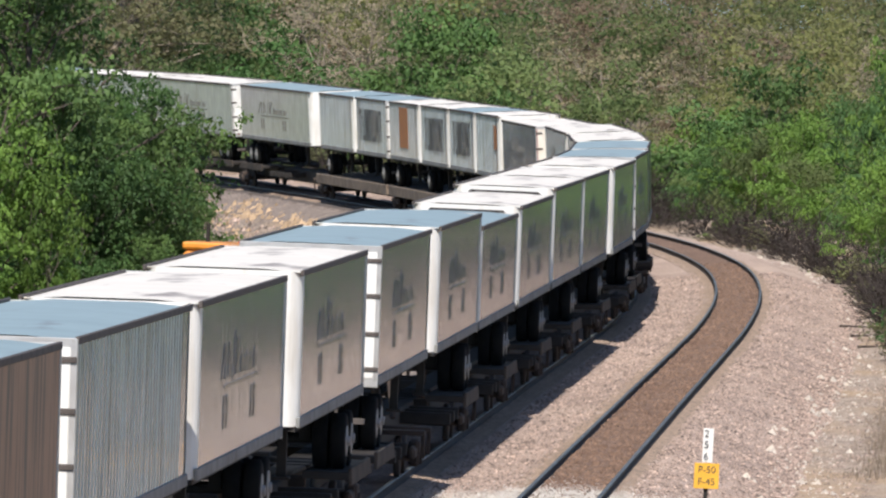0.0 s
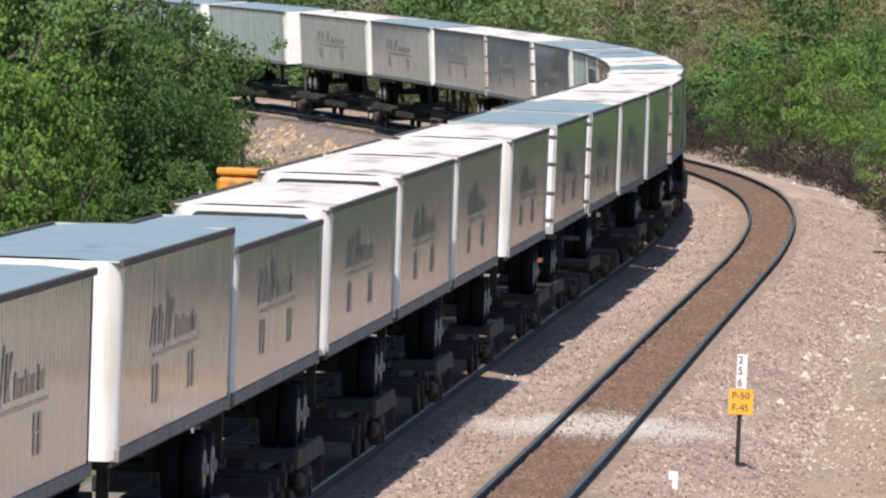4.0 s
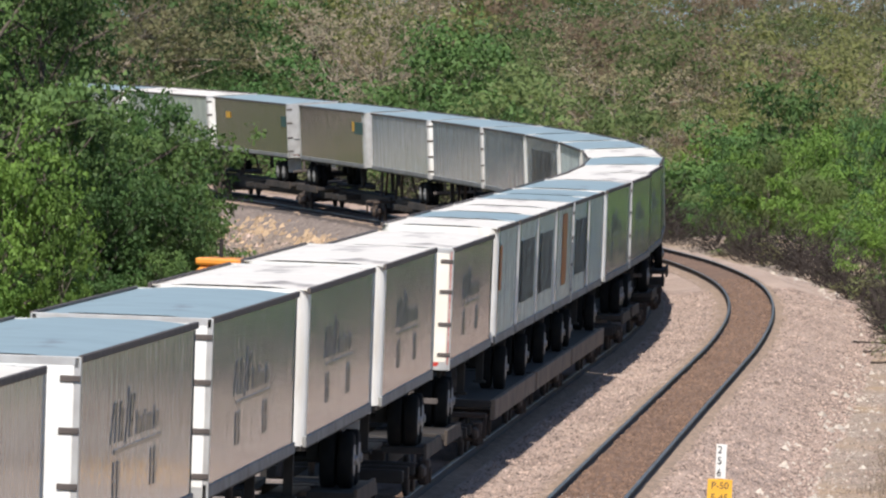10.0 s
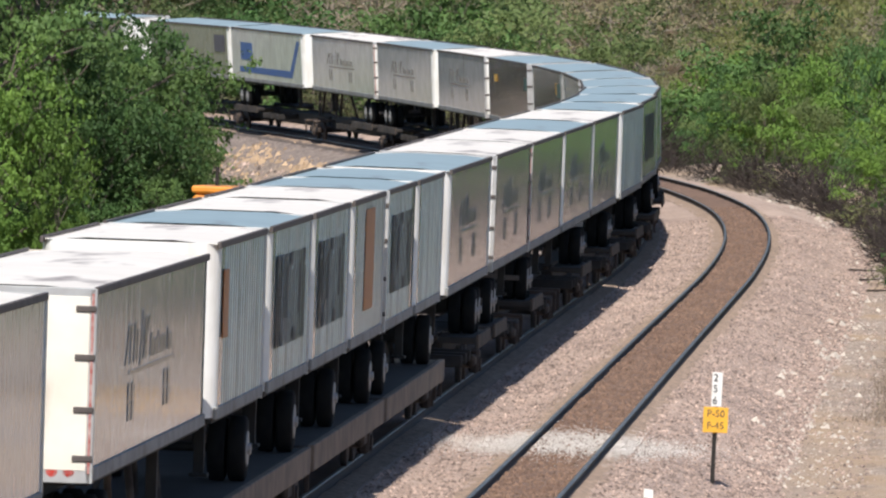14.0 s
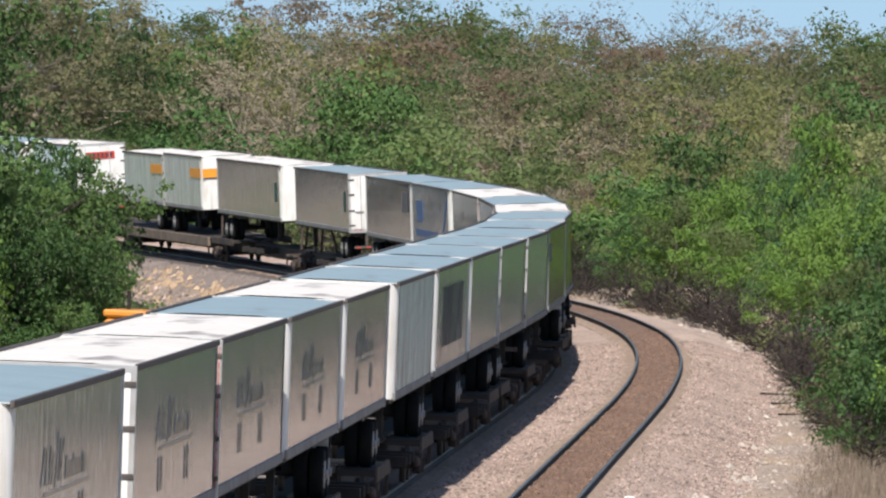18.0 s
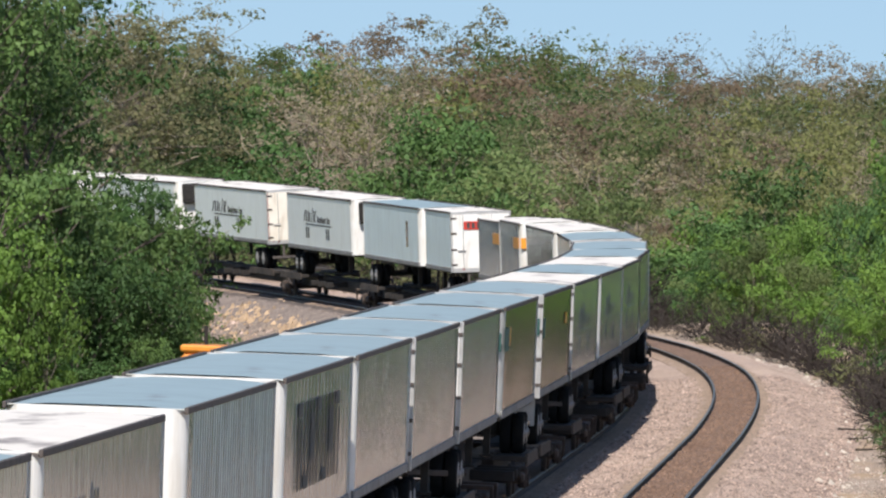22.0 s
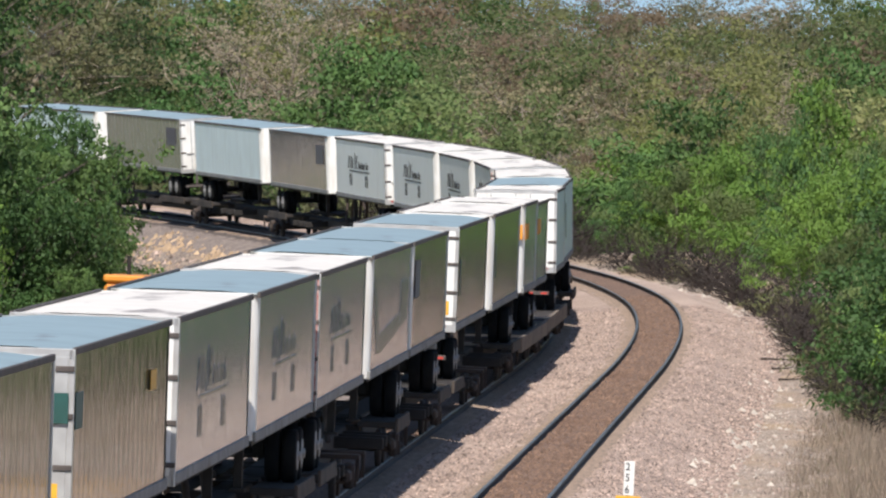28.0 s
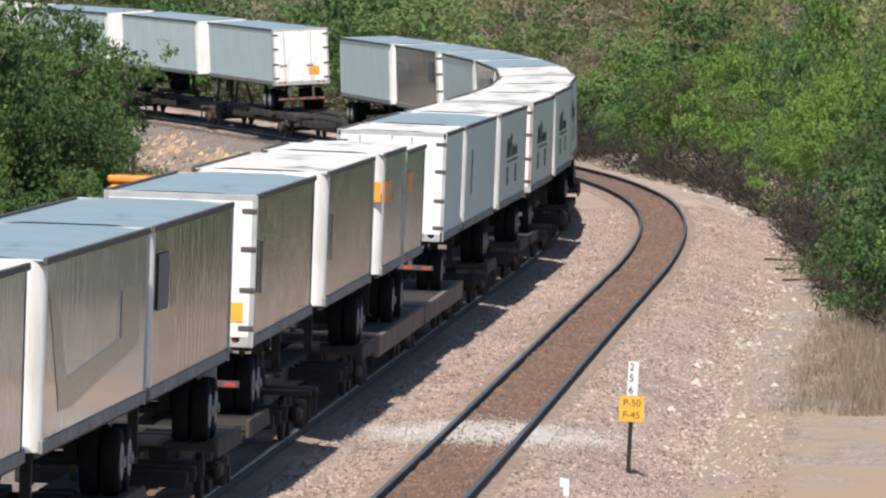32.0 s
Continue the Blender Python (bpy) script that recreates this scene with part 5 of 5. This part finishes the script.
def dust_patch():
    """Fine white stone dust over the empty track and both its shoulders."""
    rng = np.random.default_rng(9)
    n = 110000
    s = 83.8 + rng.normal(0, 1.9, n)
    o = SPACING + rng.normal(0, 1.0, n)
    s += (rng.random(n) < 0.12) * rng.normal(0, 3, n)
    keep = (abs(o - SPACING - GAUGE / 2) > 0.09) & (abs(o - SPACING + GAUGE / 2) > 0.09)
    s, o = s[keep], o[keep]
    up = np.where(abs(o - SPACING) < 0.66, -0.125, np.where(abs(o - SPACING) < 1.3, -0.16, -0.2))
    return at(s, o, up)


def specks(name, P, size, material, label, category, seed):
    """Flat-lying grains as one object."""
    rng = np.random.default_rng(seed)
    n = len(P)
    t, sz = rng.uniform(0, 6.28, n), size * rng.uniform(0.5, 1.5, n)
    a = np.stack([np.cos(t) * sz, np.sin(t) * sz, rng.normal(0, 0.25, n) * sz], 1)
    b = np.stack([-np.sin(t) * sz, np.cos(t) * sz, rng.normal(0, 0.25, n) * sz], 1)
    P = P + np.array([0, 0, 0.012])
    tagged(new(name, quads(name, np.stack([P - a, P + a * 0.5 - b, P + a * 0.5 + b], 1).reshape(-1, 3), n, material, 3)), label, category, kind="stuff")


specks("stone_dust", dust_patch(), 0.013, "dust", "white stone dust spilled across the empty track", "dust", 11)


def outcrop(rng, n):
    """Clusters of tan rock on the inner slope."""
    c = [(363, -2.9, 3.0, 0.5, -0.7), (357, -3.9, 3.5, 0.7, -0.9), (346, -3.7, 5.0, 0.45, -0.85), (340, -4.6, 4.0, 0.6, -1.05), (352, -6.2, 8, 0.9, -1.7), (330, -6.8, 8, 0.9, -2.0)]
    k = rng.integers(0, len(c), n)
    c = np.array(c)[k]
    o = c[:, 1] + rng.normal(0, 1, n) * c[:, 3]
    return at(c[:, 0] + rng.normal(0, 1, n) * c[:, 2], o, np.interp(o, [-9.2, -7.5, -5.6, -4.2, -3.6, -1.9], [-2.9, -2.3, -1.35, -0.9, -0.75, -0.3]))


scatter("rock_outcrop", 520, outcrop, 0.17, "tan_rock", "broken tan rock on the embankment slope", "rocks", 13, 0.8)


def blades(name, n, s_range, o_range, height, material, label, seed):
    rng = np.random.default_rng(seed)
    s = rng.uniform(*s_range, n)
    o = o_range[0] + (o_range[1] - o_range[0]) * rng.random(n) ** 0.6
    keep = np.sin(s * 0.9 + o * 1.7) + np.sin(s * 0.37 - o * 2.3) + rng.normal(0, 0.6, n) > -0.5
    s, o = s[keep], o[keep]
    n = len(s)
    P = at(s, o, 0)
    P[:, 2] = ground_z(P[:, 0], P[:, 1])
    t = rng.uniform(0, 3.14, n)
    w = np.stack([np.cos(t), np.sin(t), np.zeros(n)], 1) * 0.012
    h = height * rng.uniform(0.4, 1.3, (n, 1)) * np.clip(0.3 + (abs(o - o_range[0]) / 3.0)[:, None], 0.3, 1.0)
    lean = np.concatenate([rng.normal(0, 0.25, (n, 2)), np.ones((n, 1))], 1) * h
    V = np.stack([P - w, P + w, P + w * 0.3 + lean, P - w * 0.3 + lean], 1)
    tagged(new(name, quads(name, V.reshape(-1, 3), n, material)), label, "grass", kind="stuff")


blades("dry_grass", 52000, (112, 200), (9.3, 15.5), 0.62, "dry", "tall dry grass beside the verge", 21)
blades("dry_weeds", 2600, (114, 150), (8.3, 10.2), 0.22, "dry", "thin dead weeds on the gravel verge", 24)
blades("green_weeds", 5000, (116, 200), (9.4, 16), 0.3, "leaf_green", "low green weeds among the dry grass", 22)
blades("low_weeds", 1500, (116, 132), (8.0, 9.9), 0.1, "leaf_brush", "low olive weeds on the gravel verge", 25)
blades("slope_grass", 6000, (240, 300), (-18, -12), 0.6, "leaf_olive", "rough grass under the embankment", 23)



def dead_branch(s, o, length, turn, seed):
    """A fallen dark limb with a few side twigs, lying on the verge."""
    rng = np.random.default_rng(seed)
    root = new("dead_branch")
    x, y, z = at(s, o, bed_height(o))
    root.matrix_basis = pose(x, y, z + 0.02, 0, 0, turn)
    tagged(root, "fallen dark dead branch on the gravel verge", "branch", "fallen branches")
    sh = Shape()
    p, d = np.array([0.0, 0.0, 0.04]), np.array([1.0, 0.0, 0.02])
    for i in range(6):
        e = p + d * length / 6
        sh.tube(p, e, 0.04 * (1 - i / 7), 0.04 * (1 - (i + 1) / 7), 6)
        tip = e + np.array([length * rng.uniform(0.08, 0.2), rng.choice((-1, 1)) * length * rng.uniform(0.1, 0.35), rng.uniform(0.0, 0.3)])
        part("twig", Shape().tube(e, tip, 0.016, 0.006, 4).mesh("twig", "thorn"), root)
        p = e
        d = d + rng.normal(0, 0.28, 3) * (1, 1, 0.2)
    part("limb", sh.mesh("limb", "thorn"), root)


for k, (s, o, length, turn) in enumerate(((213, 7.7, 1.7, -2), (207, 8.1, 1.3, -38), (200, 8.4, 1.5, 14), (284, 9.2, 2.2, -8))):
    dead_branch(s, o, length, turn, 40 + k)

mx, my = -9.5, 325.0
machine = new("work_machine")
machine.matrix_basis = pose(mx, my, float(ground_z(mx, my)[0]), 0, 0, -12) @ Matrix.Diagonal((1.1, 1.1, 1.55, 1))
tagged(machine, "orange track work machine parked below the slope", "machine")
part("chassis", Shape().box(-1.6, 1.6, -1.0, 1.0, 0.55, 0.95, 0.05).mesh("chassis", "steel"), machine, "dark steel chassis")
part("hood", Shape().box(-1.35, 0.75, -0.95, 0.95, 0.95, 3.15, 0.12).mesh("hood", "machine"), machine, "orange engine hood")
part("upper_deck", Shape().box(-1.35, 0.9, -0.99, 0.99, 3.15, 3.3, 0.04).mesh("upper_deck", "machine"), machine)
part("boom", Shape().tube((0.5, -0.4, 3.1), (1.5, -0.4, 3.4), 0.1, 0.08).tube((1.5, -0.4, 3.4), (2.0, -0.4, 2.5), 0.1, 0.08).mesh("boom", "machine"), machine, "orange folded boom")
part("cylinder", Shape().tube((0.2, -0.15, 3.3), (1.3, -0.15, 3.42), 0.05).mesh("cylinder", "red"), machine, "red hydraulic cylinder")
part("exhaust", Shape().tube((-0.9, 0.4, 3.2), (-0.9, 0.4, 3.7), 0.06).mesh("exhaust", "steel"), machine)
for wx in (-1.1, 1.1):
    for wy in (-1, 1):
        part("wheel", cached("machine_wheel", lambda: Shape().wheel(0, 0, 0, 0.5, 0.3).mesh("wheel", "tyre", True)), machine).location = (wx, wy * 1.0, 0.5)
stake = new("marker_post")
stake.matrix_basis = pose(mx - 2.2, my, float(ground_z(mx - 2.2, my)[0])) @ Matrix.Diagonal((1, 1, 1.35, 1))
part("pipe", Shape().tube((0, 0, -0.3), (0, 0, 3.3), 0.05).mesh("pipe", "trim"), stake)
tagged(stake, "thin grey marker pipe beside the machine", "post")
q = at(64.8, 6.5, 0)
peg = new("survey_peg", Shape().box(-0.05, 0.05, -0.02, 0.02, -0.2, 0.35, 0.008).box(-0.12, -0.02, -0.03, 0.0, 0.2, 0.36, 0.006).mesh("survey_peg", "face"))
peg.matrix_basis = pose(q[0], q[1], q[2] - 0.35)
tagged(peg, "short white marker peg in the ballast", "marker")


def motions():
    """The whole train rolls towards the viewer along the line."""
    for ob, a, b in MOVING:
        walk(ob, [(t, pose_on_line(travel(a, t), travel(b, t))) for t in np.arange(0, 32.1, 2.0)])


motions()
